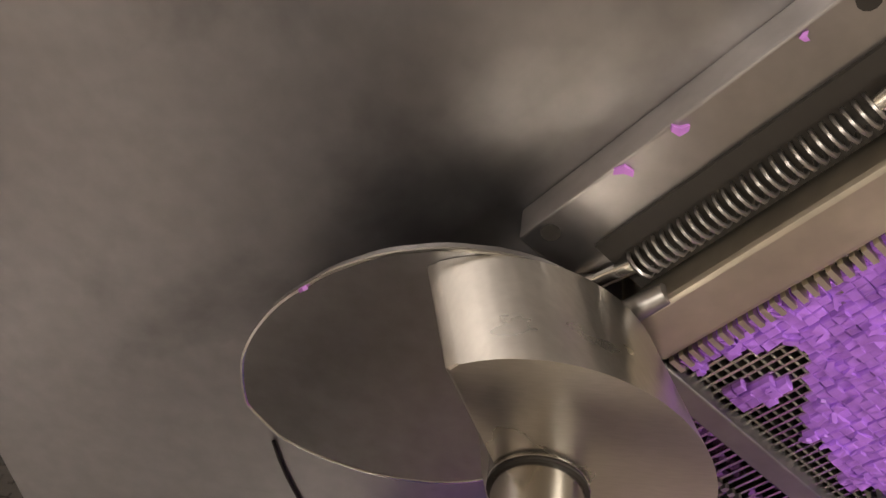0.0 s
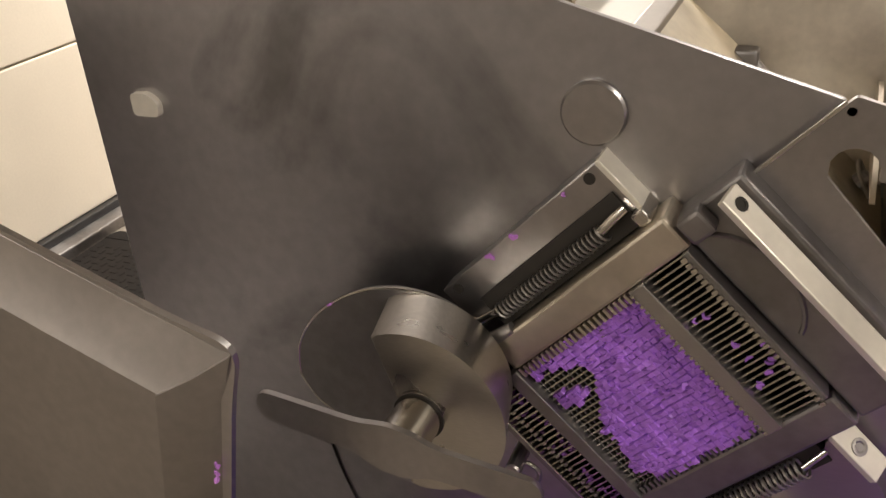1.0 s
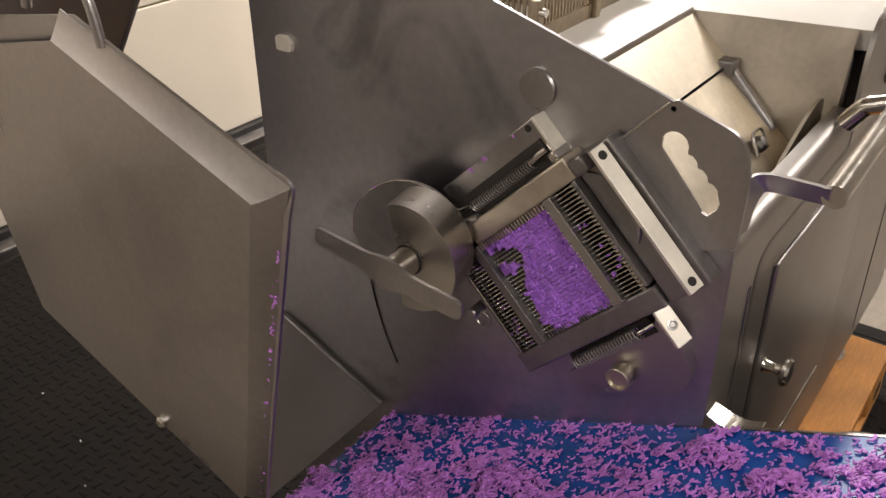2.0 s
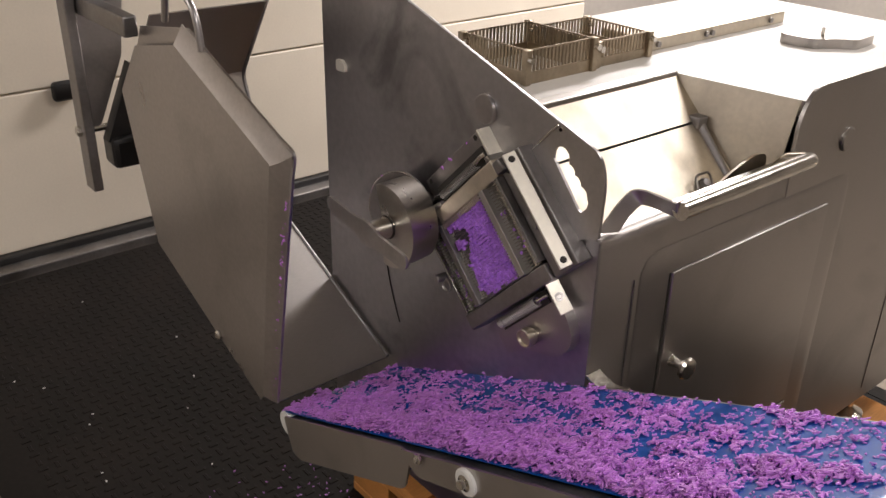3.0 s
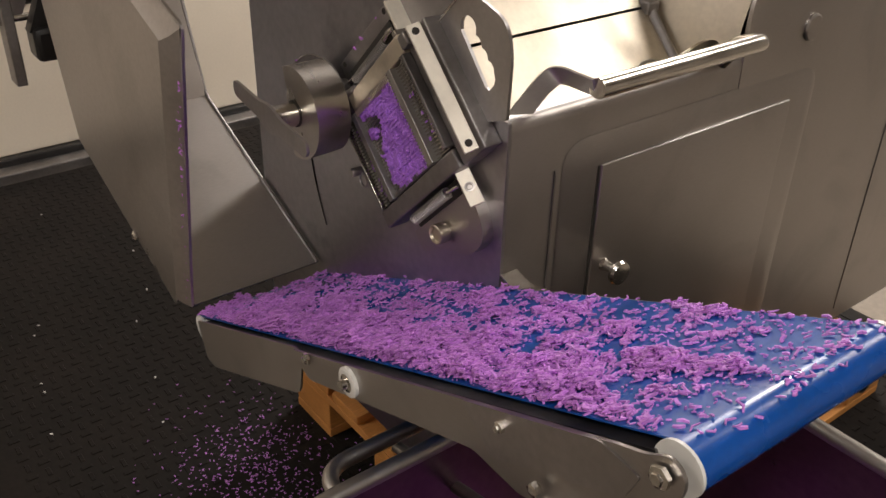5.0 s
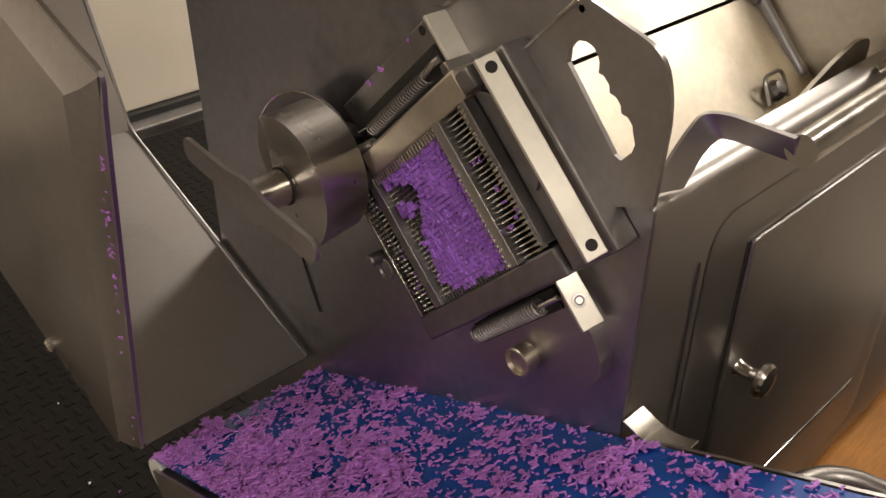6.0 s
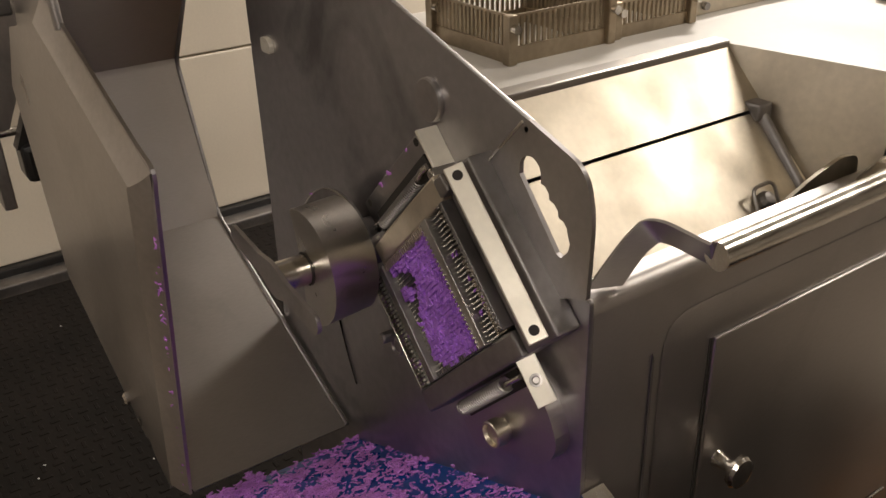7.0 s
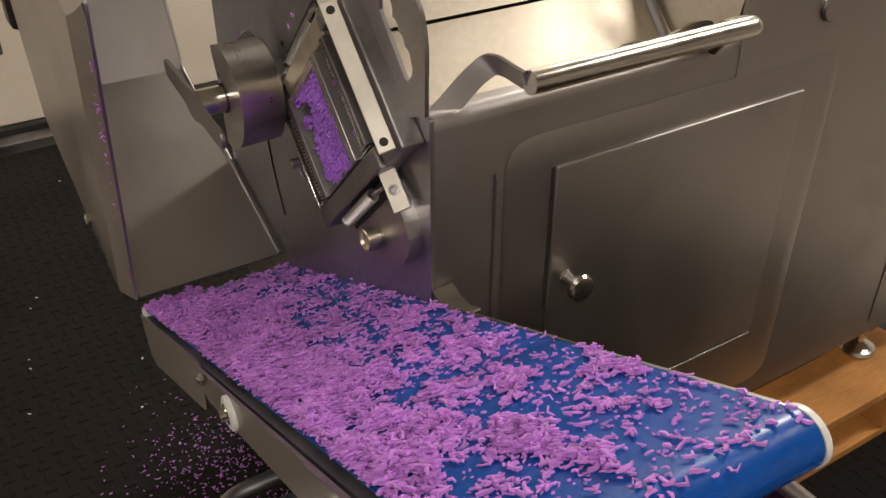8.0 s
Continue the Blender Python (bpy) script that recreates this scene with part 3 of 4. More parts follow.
# ---- knife drum ----
HX, HZ = -0.380, 0.815  # where the drum's axis meets the back plate
snail = [(-60, 0.070), (-20, 0.072), (20, 0.072), (60, 0.072), (90, 0.072), (110, 0.075), (130, 0.081), (148, 0.0895), (165, 0.102), (180, 0.114), (195, 0.122), (208, 0.118), (225, 0.104), (245, 0.090), (270, 0.076)]
rim_pts = []
for (a0, r0), (a1, r1) in zip(snail, snail[1:] + [(300, 0.070)]):
    for k in range(4):
        a, r = radians(a0 + (a1 - a0) * k / 4), r0 + (r1 - r0) * k / 4
        rim_pts.append((HX + r * math.cos(a), HZ + r * math.sin(a)))
# darker steel stands in for the dark room mirrored in the disc
kd = part("knife_disc", prism(bmesh.new(), rim_pts, 0.041, 0.046, END, 0.001), STEEL_DARK, mc, "dished steel knife disc with a sharp rim")
part("disc_core", lathe([(0.030, 0.0), (0.030, 0.0405)], END @ Matrix.Translation((HX, HZ, 0)), 40), STEEL_DARK, kd)
part("rim_edge", tube([(x, -0.0455, z) for x, z in rim_pts], 0.0011, 6, closed=True), STEEL_BRIGHT, kd, "bright ground edge")
SH = END @ Matrix(((1, 0, 0.27, -0.0022), (0, 1, 0.105, -0.0047), (0, 0, 1, 0), (0, 0, 0, 1)))
sect = [(HX - 0.012, HZ + 0.012)] + [(HX + 0.071 * math.cos(a), HZ + 0.071 * math.sin(a)) for a in [radians(116 - k * 5) for k in range(44)]]
part("drum", prism(bmesh.new(), sect, 0.0465, 0.112, SH, 0.0016), TURNED, kd, "half drum with a turned rim")
WX, WZ = -0.349, 0.823
part("hub", lathe([(0.0205, 0.10), (0.0205, 0.1125), (0.0185, 0.1135), (0.0185, 0.150), (0.0165, 0.1515)], END @ Matrix.Translation((WX, WZ, 0)), 28), STEEL_BRIGHT, kd)
part("hub_ring", lathe([(0.0203, 0.1132), (0.0203, 0.1145), (0.0186, 0.1145)], END @ Matrix.Translation((WX, WZ, 0)), 28), INK_AND_SHADE, kd)
part("axle", tube([(-0.325, -0.036, 0.842), (-0.300, -0.036, 0.862)], [0.007, 0.005], 10), STEEL, kd)
bl = Vector((0.990, -0.139))
bn = Vector((0.139, 0.990))
c0 = Vector((-0.3495, 0.8265))
wing = [(-0.113, 0.012), (-0.03, 0.013), (-0.008, 0.019), (0.012, 0.018), (0.03, 0.012), (0.106, 0.013), (0.112, -0.002), (0.105, -0.013), (0.03, -0.015), (0.012, -0.024), (-0.012, -0.024), (-0.03, -0.015), (-0.11, -0.013)]
wing = rounded([tuple(c0 + bl * a + bn * b) for a, b in wing], 0.012, 4)
part("wing_blade", prism(bmesh.new(), wing, 0.152, 0.157, END, 0.0015), STEEL_SATIN, kd, "two-winged flat steel stirrer blade")

# ---- open guard hood ----
gh = thing("guard_hood", "open stainless steel guard hood standing beside the cutter", "guard", (-0.75, -0.15, 0.45))
face = [(-0.433, 0.940), (-0.520, 0.463), (-0.533, 0.446), (-0.945, 0.608), (-1.033, 0.915), (-0.93, 1.025), (-0.75, 1.062)]
part("side_panel", prism(bmesh.new(), face, 0.270, 0.273, END), STEEL_SATIN, gh, "large dull side panel of the hood")
fold_at = lambda x: 0.940 - (x + 0.433) * 0.385
rim_at = lambda x: 0.966 - (x + 0.385) * 0.372
xs = [-0.75, -0.66, -0.57, -0.48]
top_f = [[(x, -0.273, fold_at(x)), (x + 0.004, -0.262, fold_at(x) + 0.022), (x + 0.01, -0.2585, rim_at(x + 0.01))] for x in xs]
corner = [(-0.433, -0.273, 0.940), (-0.411, -0.265, 0.951), (-0.386, -0.2585, 0.967)]
part("top_flange", sheet(top_f + [corner], 0.002), STEEL_SATIN, gh, "folded top flange")
edge = []
for f in (0.0, 0.02, 0.05, 0.1, 0.4, 0.7, 1.0):
    g = min(1.0, f / 0.05)
    a = Vector((-0.433, -0.273, 0.940)).lerp((-0.520, -0.273, 0.463), f)
    b = Vector((-0.411, -0.265, 0.951 - 0.012 * g)).lerp((-0.510, -0.265, 0.456), f)
    c = Vector((-0.386 - 0.009 * g, -0.2585 + 0.003 * g, 0.967 - 0.010 * g)).lerp((-0.501, -0.2555, 0.449), f)
    edge.append([a, b, c])
part("front_flange", sheet(edge, 0.002), STEEL_SATIN, gh, "folded front flange smeared with dough")
part("inner_panel", prism(bmesh.new(), rounded([(-0.380, 0.972), (-0.392, 0.935), (-0.499, 0.450), (-0.935, 0.645), (-1.03, 0.91), (-0.93, 1.06), (-0.72, 1.094), (-0.42, 0.982)], [0.02, 0.02, 0, 0, 0, 0, 0, 0.03]), 0.2535, 0.2580, END), STEEL_SATIN, gh)
floor_rows = [(-0.500, 0.450), (-0.918, 0.636), (-0.933, 0.645), (-0.940, 0.662), (-1.030, 0.898), (-1.031, 0.913), (-1.022, 0.926), (-0.90, 1.085)]
part("chute_floor", sheet([[(x, -0.251, z), (x, -0.008, z)] for x, z in floor_rows], 0.003), STEEL, gh, "bent brushed chute plate")
part("chute_edge", tube(smooth_path([(-0.500, -0.0065, 0.453), (-0.935, -0.0065, 0.646), (-1.030, -0.0065, 0.908), (-0.90, -0.0065, 1.085)], 0.02), 0.004, 8), STEEL_DARK, gh)
part("hood_bolt", lathe([(0.010, 0.2732), (0.010, 0.278), (0.006, 0.281)], END @ Matrix.Translation((-0.685, 0.512, 0)), 12), STEEL_BRIGHT, gh)
part("grip_loop", tube(smooth_path([(-0.67, -0.2585, 1.065), (-0.68, -0.2585, 1.130), (-0.73, -0.2585, 1.160), (-0.79, -0.2585, 1.160), (-0.81, -0.2585, 1.09)], 0.03), 0.0065, 10), STEEL_SATIN, gh, "bent grip on the hood's top edge")
# hinge arm with a switch box, carried by the hood
part("hinge_arm", slab(-1.23, -1.18, -0.314, -0.292, 0.652, 1.30, 0.003), STEEL_DARK, gh, "flat steel hinge arm")
part("arm_plate", prism(bmesh.new(), [(-0.291, 1.25), (-0.291, 0.80), (-0.275, 0.785), (-0.205, 0.94), (-0.16, 1.25)], -1.205, -1.20, FRONT), STEEL_SATIN, gh)
part("arm_wedge", prism(bmesh.new(), [(-0.272, 0.765), (-0.20, 0.765), (-0.20, 0.93)], -1.199, -1.165, FRONT), BLACK, gh)
part("arm_bridge", slab(-1.2, -0.93, -0.29, -0.262, 1.04, 1.08, 0.004), STEEL_DARK, gh)
part("switch_box", slab(-1.22, -1.15, -0.268, -0.18, 0.702, 0.774, 0.012), BLACK, gh, "black plastic switch box")
part("arm_bolt", tube([(-1.205, -0.325, 0.789), (-1.205, -0.25, 0.789)], 0.008, 10), STEEL_BRIGHT, gh)
part("arm_nut", lathe([(0.012, 0.0), (0.012, 0.008), (0.009, 0.010)], END @ Matrix.Translation((-1.205, 0.789, 0.3145)), 6), STEEL_BRIGHT, gh)
dk = thing("door_handle", "black plastic grip on the garage door", "handle", (-2.40, 0.0, 0.54))
part("grip", slab(-2.3985, -2.365, -0.04, 0.045, 0.505, 0.575, 0.018, seg=3), BLACK, dk)

# ---- conveyor ----
cvy = thing("conveyor_belt", "inclined conveyor with a blue belt and steel side frames", "conveyor", (0.0, -0.14, 0.6))
R = 0.0225
S0, S1 = -0.530, 0.552
W0 = -0.264  # outer edge of the belt
loop = [(S0 + (S1 - S0) * k / 40, 0.0) for k in range(41)]
loop += [(S1 + R * math.sin(a), -R + R * math.cos(a)) for a in [radians(q) for q in range(12, 181, 12)]]
loop += [(S1 + (S0 - S1) * k / 8, -2 * R) for k in range(1, 9)]
loop += [(S0 - R * math.sin(a), -R - R * math.cos(a)) for a in [radians(q) for q in range(12, 180, 12)]]
bm = bmesh.new()
rows_ = [[bm.verts.new(C @ Vector((s, w, n))) for w in (W0, W0 + 0.0005, -0.14, -0.0065, -0.006)] for s, n in loop]
for i in range(len(rows_)):
    a, b = rows_[i], rows_[(i + 1) % len(rows_)]
    for k in range(4):
        bm.faces.new((a[k], a[k + 1], b[k + 1], b[k]))
bmesh.ops.recalc_face_normals(bm, faces=bm.faces)
bmesh.ops.solidify(bm, geom=bm.faces[:], thickness=0.0018)
part("belt", bm, BELT, cvy, "glossy blue rubber belt")
for s in (S0, S1):
    rl = part("roller", tube([C @ Vector((s, W0 - 0.003, -R)), C @ Vector((s, -0.003, -R))], R - 0.003, 28), PLASTIC, cvy, "white plastic end roller")
    for w0, w1 in ((W0 - 0.0035, W0 - 0.0005), (-0.0055, 0.0)):
        part("cap", tube([C @ Vector((s, w0, -R)), C @ Vector((s, w1, -R))], R + 0.001, 28), PLASTIC, rl)
CS = YAW @ axes((0, 0, 0.656), (math.cos(SLOPE), 0, math.sin(SLOPE)), (-math.sin(SLOPE), 0, math.cos(SLOPE)))
tail = rounded([(-0.515, -0.004), (-0.105, -0.004), (-0.092, -0.02), (-0.126, -0.068), (-0.14, -0.075), (-0.49, -0.086), (-0.518, -0.073)], 0.008)
part("side_frame", prism(bmesh.new(), tail, 0.272, 0.275, CS, 0.001), STEEL, cvy)
lower = rounded([(-0.115, -0.006), (0.505, -0.008), (0.535, -0.010), (0.560, -0.005), (0.571, -0.023), (0.558, -0.044), (0.505, -0.053), (0.455, -0.073), (0.40, -0.092), (0.355, -0.092), (0.292, -0.060), (-0.075, -0.044)], 0.01)
part("side_frame", prism(bmesh.new(), lower, 0.2752, 0.279, CS, 0.001), STEEL, cvy)
part("head_bracket", prism(bmesh.new(), rounded([(0.295, -0.007), (0.487, -0.008), (0.525, -0.031), (0.50, -0.054), (0.325, -0.060)], 0.005), 0.2792, 0.2812, CS, 0.0006), STEEL_SATIN, cvy)
back = rounded([(0.012, -0.004), (0.53, -0.006), (0.561, -0.02), (0.545, -0.05), (0.012, -0.05)], 0.01)
part("side_frame", prism(bmesh.new(), back, -0.0075, -0.0035, CS), STEEL, cvy)
part("bed", slab(-0.51, 0.535, W0 - 0.006, -0.008, -0.036, -0.010, 0, C), STEEL_DARK, cvy)
for s, n, r, white in ((0.051, -0.027, 0.012, True), (-0.055, -0.011, 0.008, False), (0.549, -0.0225, 0.010, False), (0.355, -0.0225, 0.006, False)):
    if white:
        part("washer", lathe([(0.020, 0.2792), (0.020, 0.2835), (0.017, 0.285)], CS @ Matrix.Translation((s, n, 0)), 22), PLASTIC, cvy, "white plastic washer")
    part("bolt", lathe([(r, 0.2812), (r, 0.2855), (r * 0.6, 0.2865), (r * 0.55, 0.293 if white else 0.289)], CS @ Matrix.Translation((s, n, 0)), 6 if not white else 16), STEEL_BRIGHT, cvy)
cl = part("clevis", slab(0.400, 0.434, -0.290, -0.258, 0.690, 0.752, 0.004, YAW), STEEL, cvy, "small steel clevis under the frame")
part("clevis_slot", slab(0.434, 0.4352, -0.280, -0.268, 0.704, 0.742, 0, YAW), INK_AND_SHADE, cl)
part("clevis_plate", slab(0.383, 0.45, -0.2748, -0.2715, 0.735, 0.80, 0.001, YAW), STEEL, cl)
for z in (0.732, 0.756):
    part("clevis_bolt", lathe([(0.007, 0.2792), (0.007, 0.286), (0.004, 0.287)], YAW @ END @ Matrix.Translation((0.389, z, 0.006)), 6), STEEL_BRIGHT, cl)
part("support_leg", tube([(0.417, -0.272, 0.695), (0.405, -0.20, 0.58), (-0.05, -0.14, 0.40)], 0.009, 10), STEEL_DARK, cvy)

# ---- collecting bin ----
bn_ = thing("collecting_bin", "dark stainless steel tub with a tubular rim below the conveyor", "tub", (0.42, -0.1, 0.0))
RIM = 0.55
rp = rounded([(0.11, -0.42), (0.74, -0.42), (0.74, 0.23), (0.11, 0.23)], 0.08, 8)
part("rim", tube([(x, y, RIM) for x, y in rp], 0.011, 12, closed=True), STEEL, bn_, "rounded tubular rim")
bm = bmesh.new()
lv_ = []
for z, f in ((RIM, 1.0), (0.4, 0.97), (0.22, 0.92), (0.16, 0.84), (0.15, 0.6)):
    lv_.append([bm.verts.new((0.425 + (x - 0.425) * f, -0.095 + (y + 0.095) * f, z)) for x, y in rp])
for a, b in zip(lv_, lv_[1:]):
    for k in range(len(a)):
        bm.faces.new((a[k], a[(k + 1) % len(a)], b[(k + 1) % len(a)], b[k]))
bm.faces.new(lv_[-1])
bmesh.ops.recalc_face_normals(bm, faces=bm.faces)
bmesh.ops.solidify(bm, geom=bm.faces[:], thickness=0.003)
# the dough's reflection is put into the wall's colour
part("tub_shell", bm, TUB, bn_, "dark tub wall tinted violet for the dough mirrored in it")
part("side_handle", tube(smooth_path([(0.115, -0.05, 0.50), (0.02, -0.05, 0.50), (0.02, -0.31, 0.50), (0.115, -0.31, 0.50)], 0.05, 8), 0.011, 12), STEEL, bn_, "bent tube side handle")
for x, y in ((0.25, -0.27), (0.6, -0.27), (0.25, 0.08), (0.6, 0.08)):
    part("wheel", tube([(x - 0.02, y, FZ + 0.062), (x + 0.02, y, FZ + 0.062)], 0.062, 20), BLACK, bn_)
    part("fork", slab(x - 0.028, x + 0.028, y - 0.02, y + 0.02, FZ + 0.062, 0.153, 0.004), STEEL_DARK, bn_)

# ---- spare grids and parts on the top board ----


def spare_grid(x0, x1, y0, y1, h, label):
    g = thing("spare_grid", label, "cutting grid", ((x0 + x1) / 2, (y0 + y1) / 2, TOP), "spare cutting grids")
    for a0, a1, b0, b1 in ((x1 - 0.006, x1, y0, y1), (x0, x0 + 0.006, y0, y1), (x0, x1, y0, y0 + 0.006), (x0, x1, y1 - 0.006, y1)):
        part("base_bar", slab(a0, a1, b0, b1, TOP, TOP + h * 0.36, 0.001), GRID_STEEL, g)
    n = int((y1 - y0 - 0.02) / 0.0085)
    for k in range(n):
        y = y0 + 0.012 + k * (y1 - y0 - 0.024) / (n - 1)
        for x in (x1 - 0.0045, x0 + 0.0015):
            part("tine", slab(x, x + 0.003, y - 0.0022, y + 0.0022, TOP + h * 0.36, TOP + h, 0), GRID_STEEL, g)
    n = int((x1 - x0 - 0.02) / 0.0085)
    for k in range(n):
        x = x0 + 0.012 + k * (x1 - x0 - 0.024) / (n - 1)
        for y in (y0 + 0.0015, y1 - 0.0045):
            part("tine", slab(x - 0.0022, x + 0.0022, y, y + 0.003, TOP + h * 0.36, TOP + h, 0), GRID_STEEL, g)
    for a0, a1, b0, b1 in ((x1 - 0.004, x1 - 0.001, y0, y1), (x0 + 0.001, x0 + 0.004, y0, y1), (x0, x1, y0 + 0.001, y0 + 0.004), (x0, x1, y1 - 0.004, y1 - 0.001)):
        part("top_wire", slab(a0, a1, b0, b1, TOP + h - 0.003, TOP + h, 0), GRID_STEEL, g)
    for x, y in ((x0, y0), (x1, y0), (x0, y1), (x1, y1)):
        part("corner_post", slab(x - 0.007, x + 0.007, y - 0.007, y + 0.007, TOP, TOP + h * 1.02, 0.002), GRID_STEEL, g)
        part("corner_screw", tube([(x, y, TOP + h * 0.75), (x + 0.016, y, TOP + h * 0.75)], 0.006, 10), STEEL_BRIGHT, g)
    return g


spare_grid(-0.545, -0.372, 0.205, 0.375, 0.062, "stained steel cutting grid with upright tines on the top board")
spare_grid(-0.545, -0.380, 0.395, 0.545, 0.05, "lower stained steel cutting grid beside another grid")
rail = thing("slotted_rail", "long flat steel rail with paired screws on the top board", "rail", (-0.44, 0.80, TOP))
part("bar", slab(-0.53, -0.40, 0.575, 1.06, TOP, TOP + 0.026, 0.003), STEEL_WARM, rail)
for y in (0.60, 0.76, 0.78, 1.0):
    part("screw", tube([(-0.402, y, TOP + 0.013), (-0.394, y, TOP + 0.013)], 0.006, 10), STEEL_DARK, rail)
rp_ = thing("curved_plate", "thick curved steel plate lying on the top board", "machine part", (-0.24, 1.0, TOP))
part("plate", prism(bmesh.new(), rounded([(-0.30, 0.87), (-0.215, 0.88), (-0.19, 0.93), (-0.16, 0.95), (-0.17, 1.05), (-0.33, 1.06)], 0.03), TOP, TOP + 0.02, Matrix(), 0.003), STEEL, rp_)
part("stud", tube([(-0.225, 0.92, TOP + 0.02), (-0.225, 0.92, TOP + 0.038)], 0.004, 8), STEEL_BRIGHT, rp_)

# ---- dough: shreds, block and crumbs ----
rng = np.random.default_rng(5)


def shreds(name, bases, normals, mat, label, length=(0.004, 0.012), width=(0.0017, 0.0036), lift=0.5, parent=None, along=None):
    """Short bent strips lying about: each base gets one strip of two pieces."""
    n = len(bases)
    B, N = np.array(bases), np.array(normals)
    t = rng.normal(size=(n, 3))
    if along is not None:
        t = t * 0.75 + np.array(along)
    t -= N * np.sum(t * N, 1)[:, None] * (1 - lift * rng.random((n, 1)))
    t /= np.linalg.norm(t, axis=1)[:, None]
    s = np.cross(N, t)
    s /= np.linalg.norm(s, axis=1)[:, None]
    u = np.cross(t, s)
    L = rng.uniform(*length, (n, 1)) / 2
    W = rng.uniform(*width, (n, 1)) / 2
    H = W * rng.uniform(0.45, 0.9, (n, 1))
    bend = rng.normal(size=(n, 1)) * L * 0.35
    V = []
    for k, (l, b) in enumerate(((-1, -1), (0, 1), (1, -1))):
        for c, d in ((-1, -1), (1, -1), (1, 1), (-1, 1)):
            f = 0.75 if l else 1.0
            V.append(B + t * L * l + s * (W * c * f + bend * b) + u * H * d * f)
    V = np.stack(V, 1).reshape(-1, 3)
    pat = [(3, 2, 1, 0), (8, 9, 10, 11)]
    for k in (0, 4):
        pat += [(k + q, k + (q + 1) % 4, k + 4 + (q + 1) % 4, k + 4 + q) for q in range(4)]
    F = (np.array(pat)[None] + 12 * np.arange(n)[:, None, None]).reshape(-1, 4)
    me = bpy.data.meshes.new(name)
    me.from_pydata(V.tolist(), [], F.tolist())
    return tagged(link(name, me, mat, parent), label, "dough", kind="stuff")


def cover(s, w):
    """How thickly shreds lie at a place of the belt: 0 to about 1.3."""
    f = (w - W0) / 0.258
    clump = noise.noise(Vector((s * 17, w * 24, 3.1))) + 0.7 * noise.noise(Vector((s * 60, w * 75, 9.0)))
    edge = 1.15 * max(0.0, 1 - f / 0.55) * min(1.0, max(0.0, (0.50 - s) / 0.10)) * min(1.0, max(0.3, (s + 0.50) / 0.2))
    base = 0.16 - 0.12 * max(0.0, s) / 0.55 - (0.10 if s < -0.05 and f > 0.4 else 0.0)
    if s > 0.30 and f > 0.5:
        base -= 0.10
    if s > 0.45:
        base -= 0.30 * min(1.0, (s - 0.45) / 0.1)
    return base + edge + 1.15 * clump - 0.12


pts, nor = [], []
nb = np.array((-math.sin(SLOPE), 0, math.cos(SLOPE)))
while len(pts) < 13500:
    s, w = rng.uniform(S0 - 0.005, S1 + 0.022), rng.uniform(W0, -0.007)
    d = cover(s, w)
    if rng.random() < min(1, max(0.03, d)):
        pile = max(0, d - 0.25) * 0.017
        p = C @ Vector((s, w, 0.0028 + rng.random() * pile))
        if s > S1:
            p = C @ Vector((S1 + R * math.sin((s - S1) / R), w, -R + (R + 0.002) * math.cos((s - S1) / R)))
        pts.append(tuple(p))
        nor.append(tuple(nb))
shreds("dough_shreds", pts, nor, DOUGH, "loose violet dough shreds scattered on the blue belt", along=(0.25, 0.5, 0.1))
pts = []
while len(pts) < 4200:
    s, w = rng.uniform(S0, S1), rng.uniform(W0, -0.008)
    if rng.random() < 0.25 + max(0, cover(s, w)):
        pts.append(tuple(C @ Vector((s, w, 0.0012))))
shreds("dough_flecks", pts, [tuple(nb)] * len(pts), DOUGH, "tiny violet dough flecks sprinkled over the blue belt", (0.0015, 0.0045), (0.001, 0.0024))
# sweepings on the floor below the belt's tail
pts = [(-0.58 + rng.normal() * 0.11, -0.14 + rng.normal() * 0.09, FZ + 0.003 + 0.003 * rng.random()) for _ in range(700)]
shreds("floor_crumbs", pts, [(0, 0, 1)] * len(pts), DOUGH, "fine violet dough crumbs fallen on the rubber mat", (0.002, 0.008), (0.0011, 0.0024))
pts = [(rng.uniform(-2.2, -0.4), rng.uniform(-0.5, 0.4), FZ + 0.0035) for _ in range(22)]
shreds("mat_crumbs", pts, [(0, 0, 1)] * len(pts), PLASTIC, "pale crumbs scattered over the rubber mat", (0.003, 0.009), (0.002, 0.004))
# heap in the tub
pts = [(0.34 + rng.normal() * 0.09, -0.09 + rng.normal() * 0.09, 0.0) for _ in range(2600)]
pts = [p for p in pts if abs(p[0] - 0.425) < 0.2 and abs(p[1] + 0.095) < 0.2]
pts = [(x, y, 0.158 + rng.random() * max(0.006, 0.11 - 0.6 * math.hypot(x - 0.34, y + 0.09))) for x, y, _ in pts]
shreds("dough_heap", pts, [(0, 0, 1)] * len(pts), DOUGH, "small heap of violet dough shreds in the tub", (0.01, 0.025), (0.004, 0.007))
# block pressed through the grid: rough lumps cut by the blades
nG = tuple((G.to_3x3() @ Vector((0, 0, 1))))
cells = []
for i in range(27):
    for j in range(23):
        u, v = 0.0105 + i * 0.0051 - 0.0005, -0.2195 + j * 0.0052
        q = noise.noise(Vector((u * 38, v * 38, 1.7))) + 0.5 * noise.noise(Vector((u * 110, v * 110, 4.0)))
        f = (v + 0.2195) / 0.12
        if f < 0.10 + 0.22 * max(0, math.sin(u * 42)) and q < 0.05:
            continue
        if u < 0.015 and q < 0.05:
            continue
        top = 0.0355 + 0.004 * q + 0.0014 * rng.random()
        cells.append((u, v, top))
verts, faces = [], []
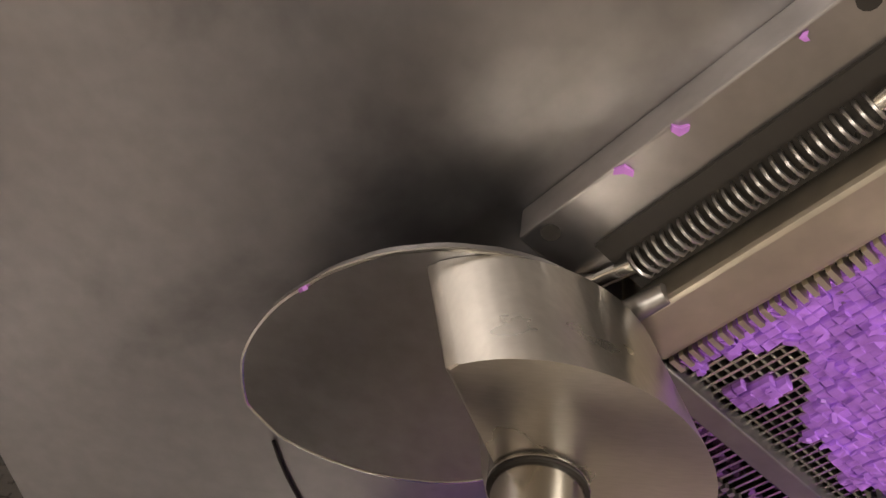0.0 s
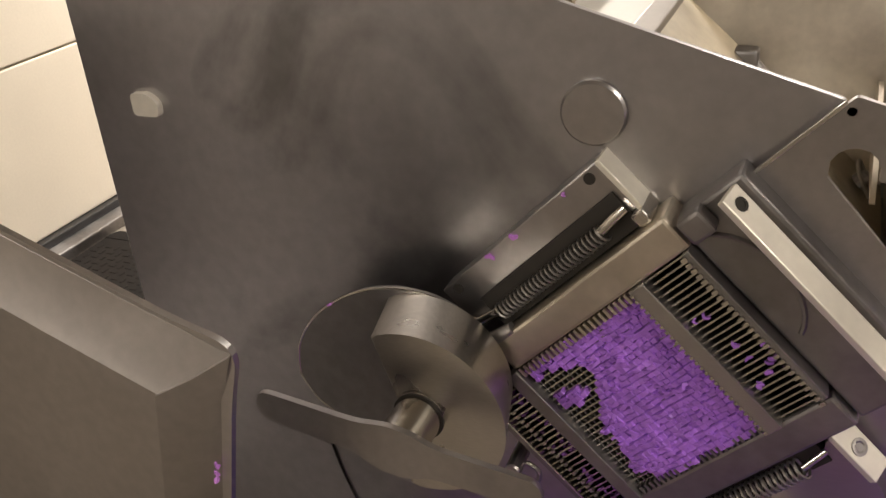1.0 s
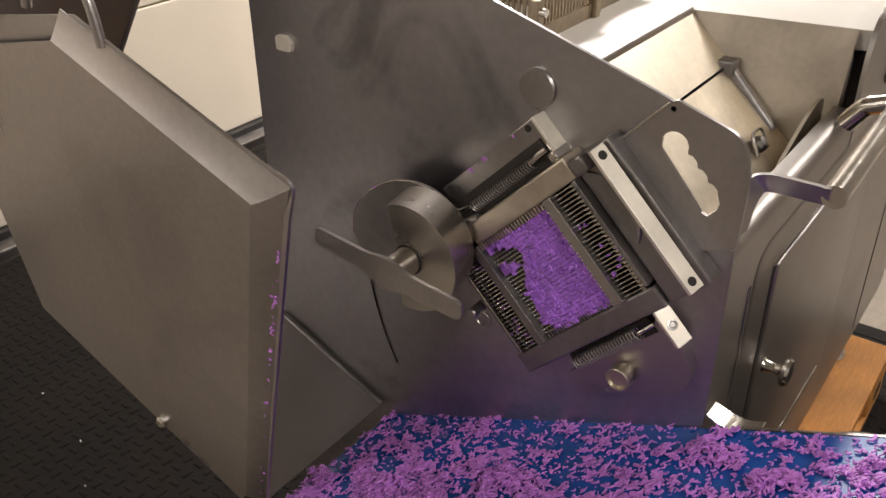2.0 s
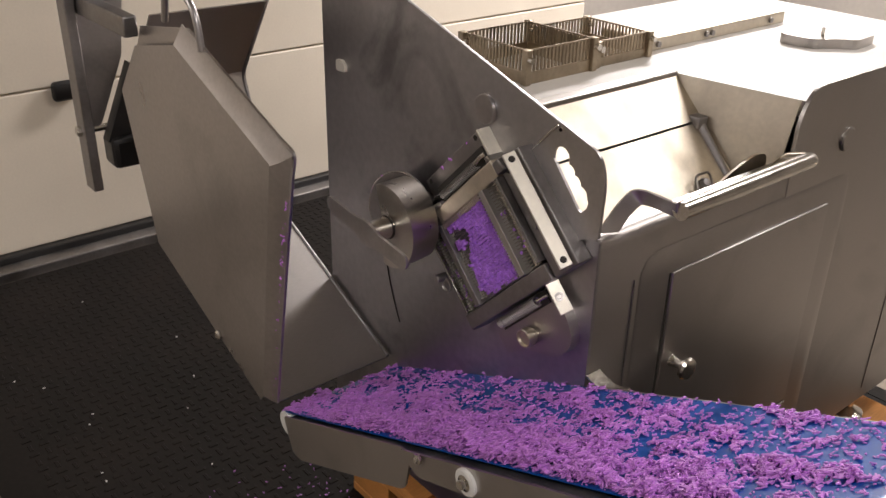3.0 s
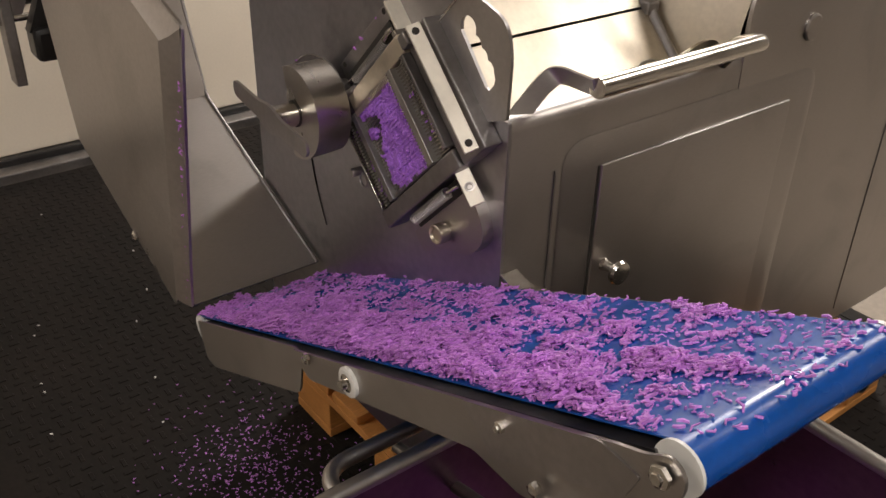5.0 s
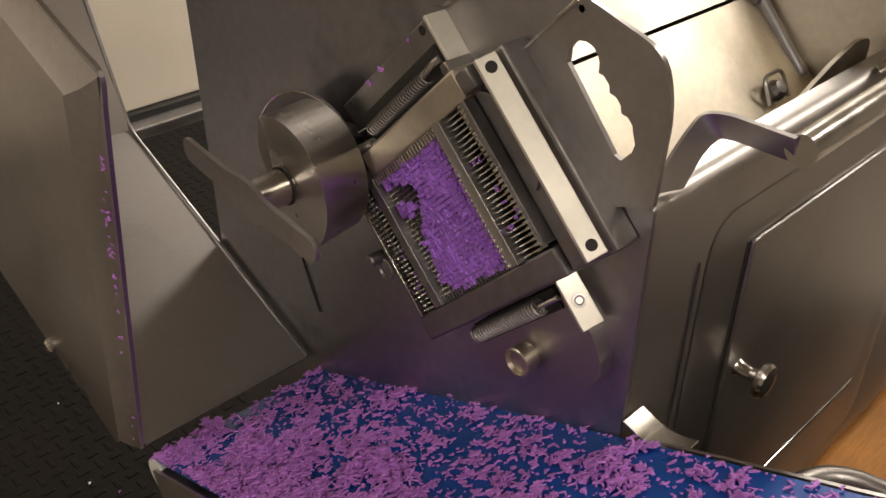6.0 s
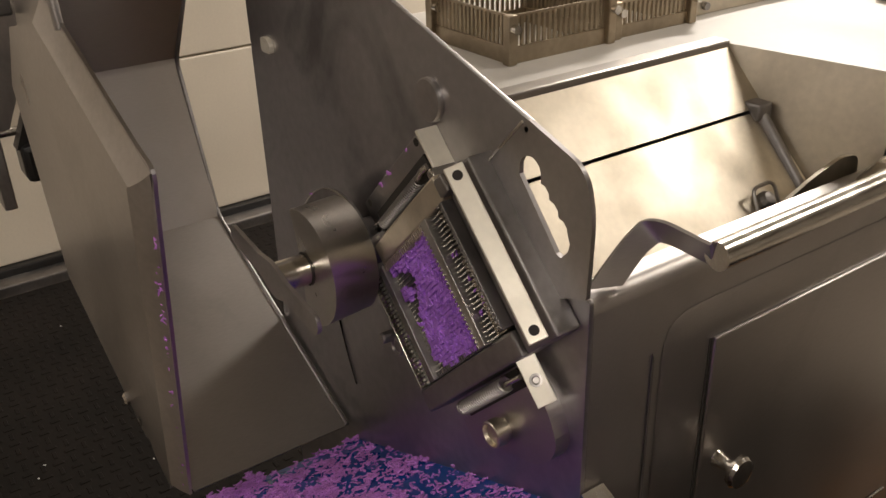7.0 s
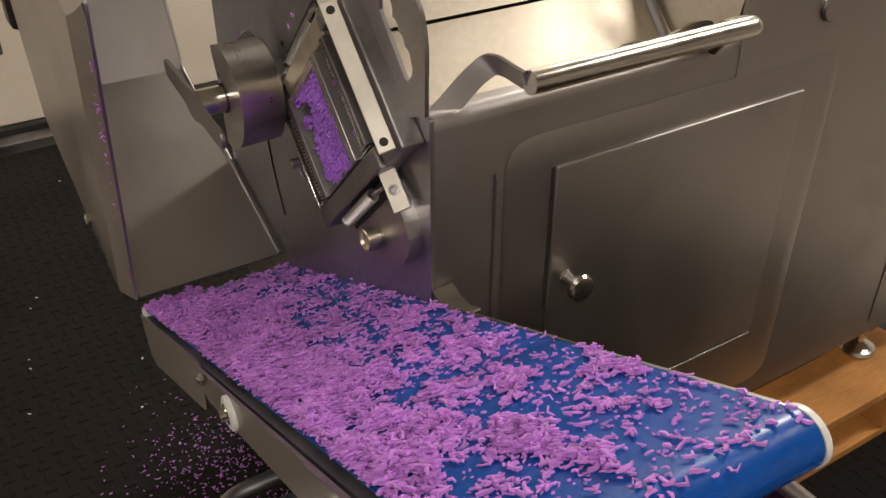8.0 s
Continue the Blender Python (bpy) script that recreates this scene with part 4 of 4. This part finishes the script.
for u, v, top in cells:
    k = len(verts)
    du, dv = 0.0051 * rng.uniform(0.82, 1.06), 0.0052 * rng.uniform(0.92, 1.22)
    for h, f in ((0.012, 1), (top, 1), (top + 0.0007, 0.8)):
        for a, b in ((0, 0), (1, 0), (1, 1), (0, 1)):
            aa, bb = 0.5 + (a - 0.5) * f, 0.5 + (b - 0.5) * f
            verts.append(tuple(G @ Vector((u + du * aa, v + dv * bb, h + rng.normal() * 0.0004))))
    for o in (0, 4):
        faces += [(k + o + q, k + o + (q + 1) % 4, k + o + 4 + (q + 1) % 4, k + o + 4 + q) for q in range(4)]
    faces.append((k + 8, k + 9, k + 10, k + 11))
me = bpy.data.meshes.new("dough_block")
me.from_pydata(verts, [], faces)
tagged(link("dough_block", me, DOUGH_DEEP), "violet dough block pressed through the cutting grid", "dough", kind="stuff")
pts = []
for u, v, top in cells:
    if rng.random() < 0.16:
        pts.append(tuple(G @ Vector((u + rng.normal() * 0.002, v + rng.normal() * 0.002, top + 0.001))))
for _ in range(70):
    pts.append(tuple(G @ Vector((rng.uniform(0.02, 0.145), rng.uniform(-0.262, -0.238), rng.uniform(0.02, 0.034)))))
for _ in range(10):
    pts.append(tuple(G @ Vector((rng.uniform(0.04, 0.12), rng.uniform(-0.085, -0.056), 0.034))))
shreds("grid_crumbs", pts, [nG] * len(pts), DOUGH_DEEP, "violet dough crumbs caught in the cutting grid", (0.003, 0.008), (0.002, 0.004))
# crumbs on the hood's front edge, the disc and the end plate
pts, nor = [], []
for _ in range(60):
    f = rng.random() ** 0.8
    pts.append((-0.402 - 0.104 * f + rng.normal() * 0.001, -0.258 - 0.004 * rng.random(), 0.935 - 0.475 * f))
    nor.append((0.95, 0.0, 0.3))
pts += [(-0.456, -0.0475, 0.863), *[tuple(G @ Vector((-0.0745, v, 0.0232))) for v in (-0.095, -0.150, -0.178)]]
nor += [(0, -1, 0)] * 4
shreds("edge_crumbs", pts, nor, DOUGH, "violet dough smears along the hood edge", (0.003, 0.009), (0.002, 0.004))
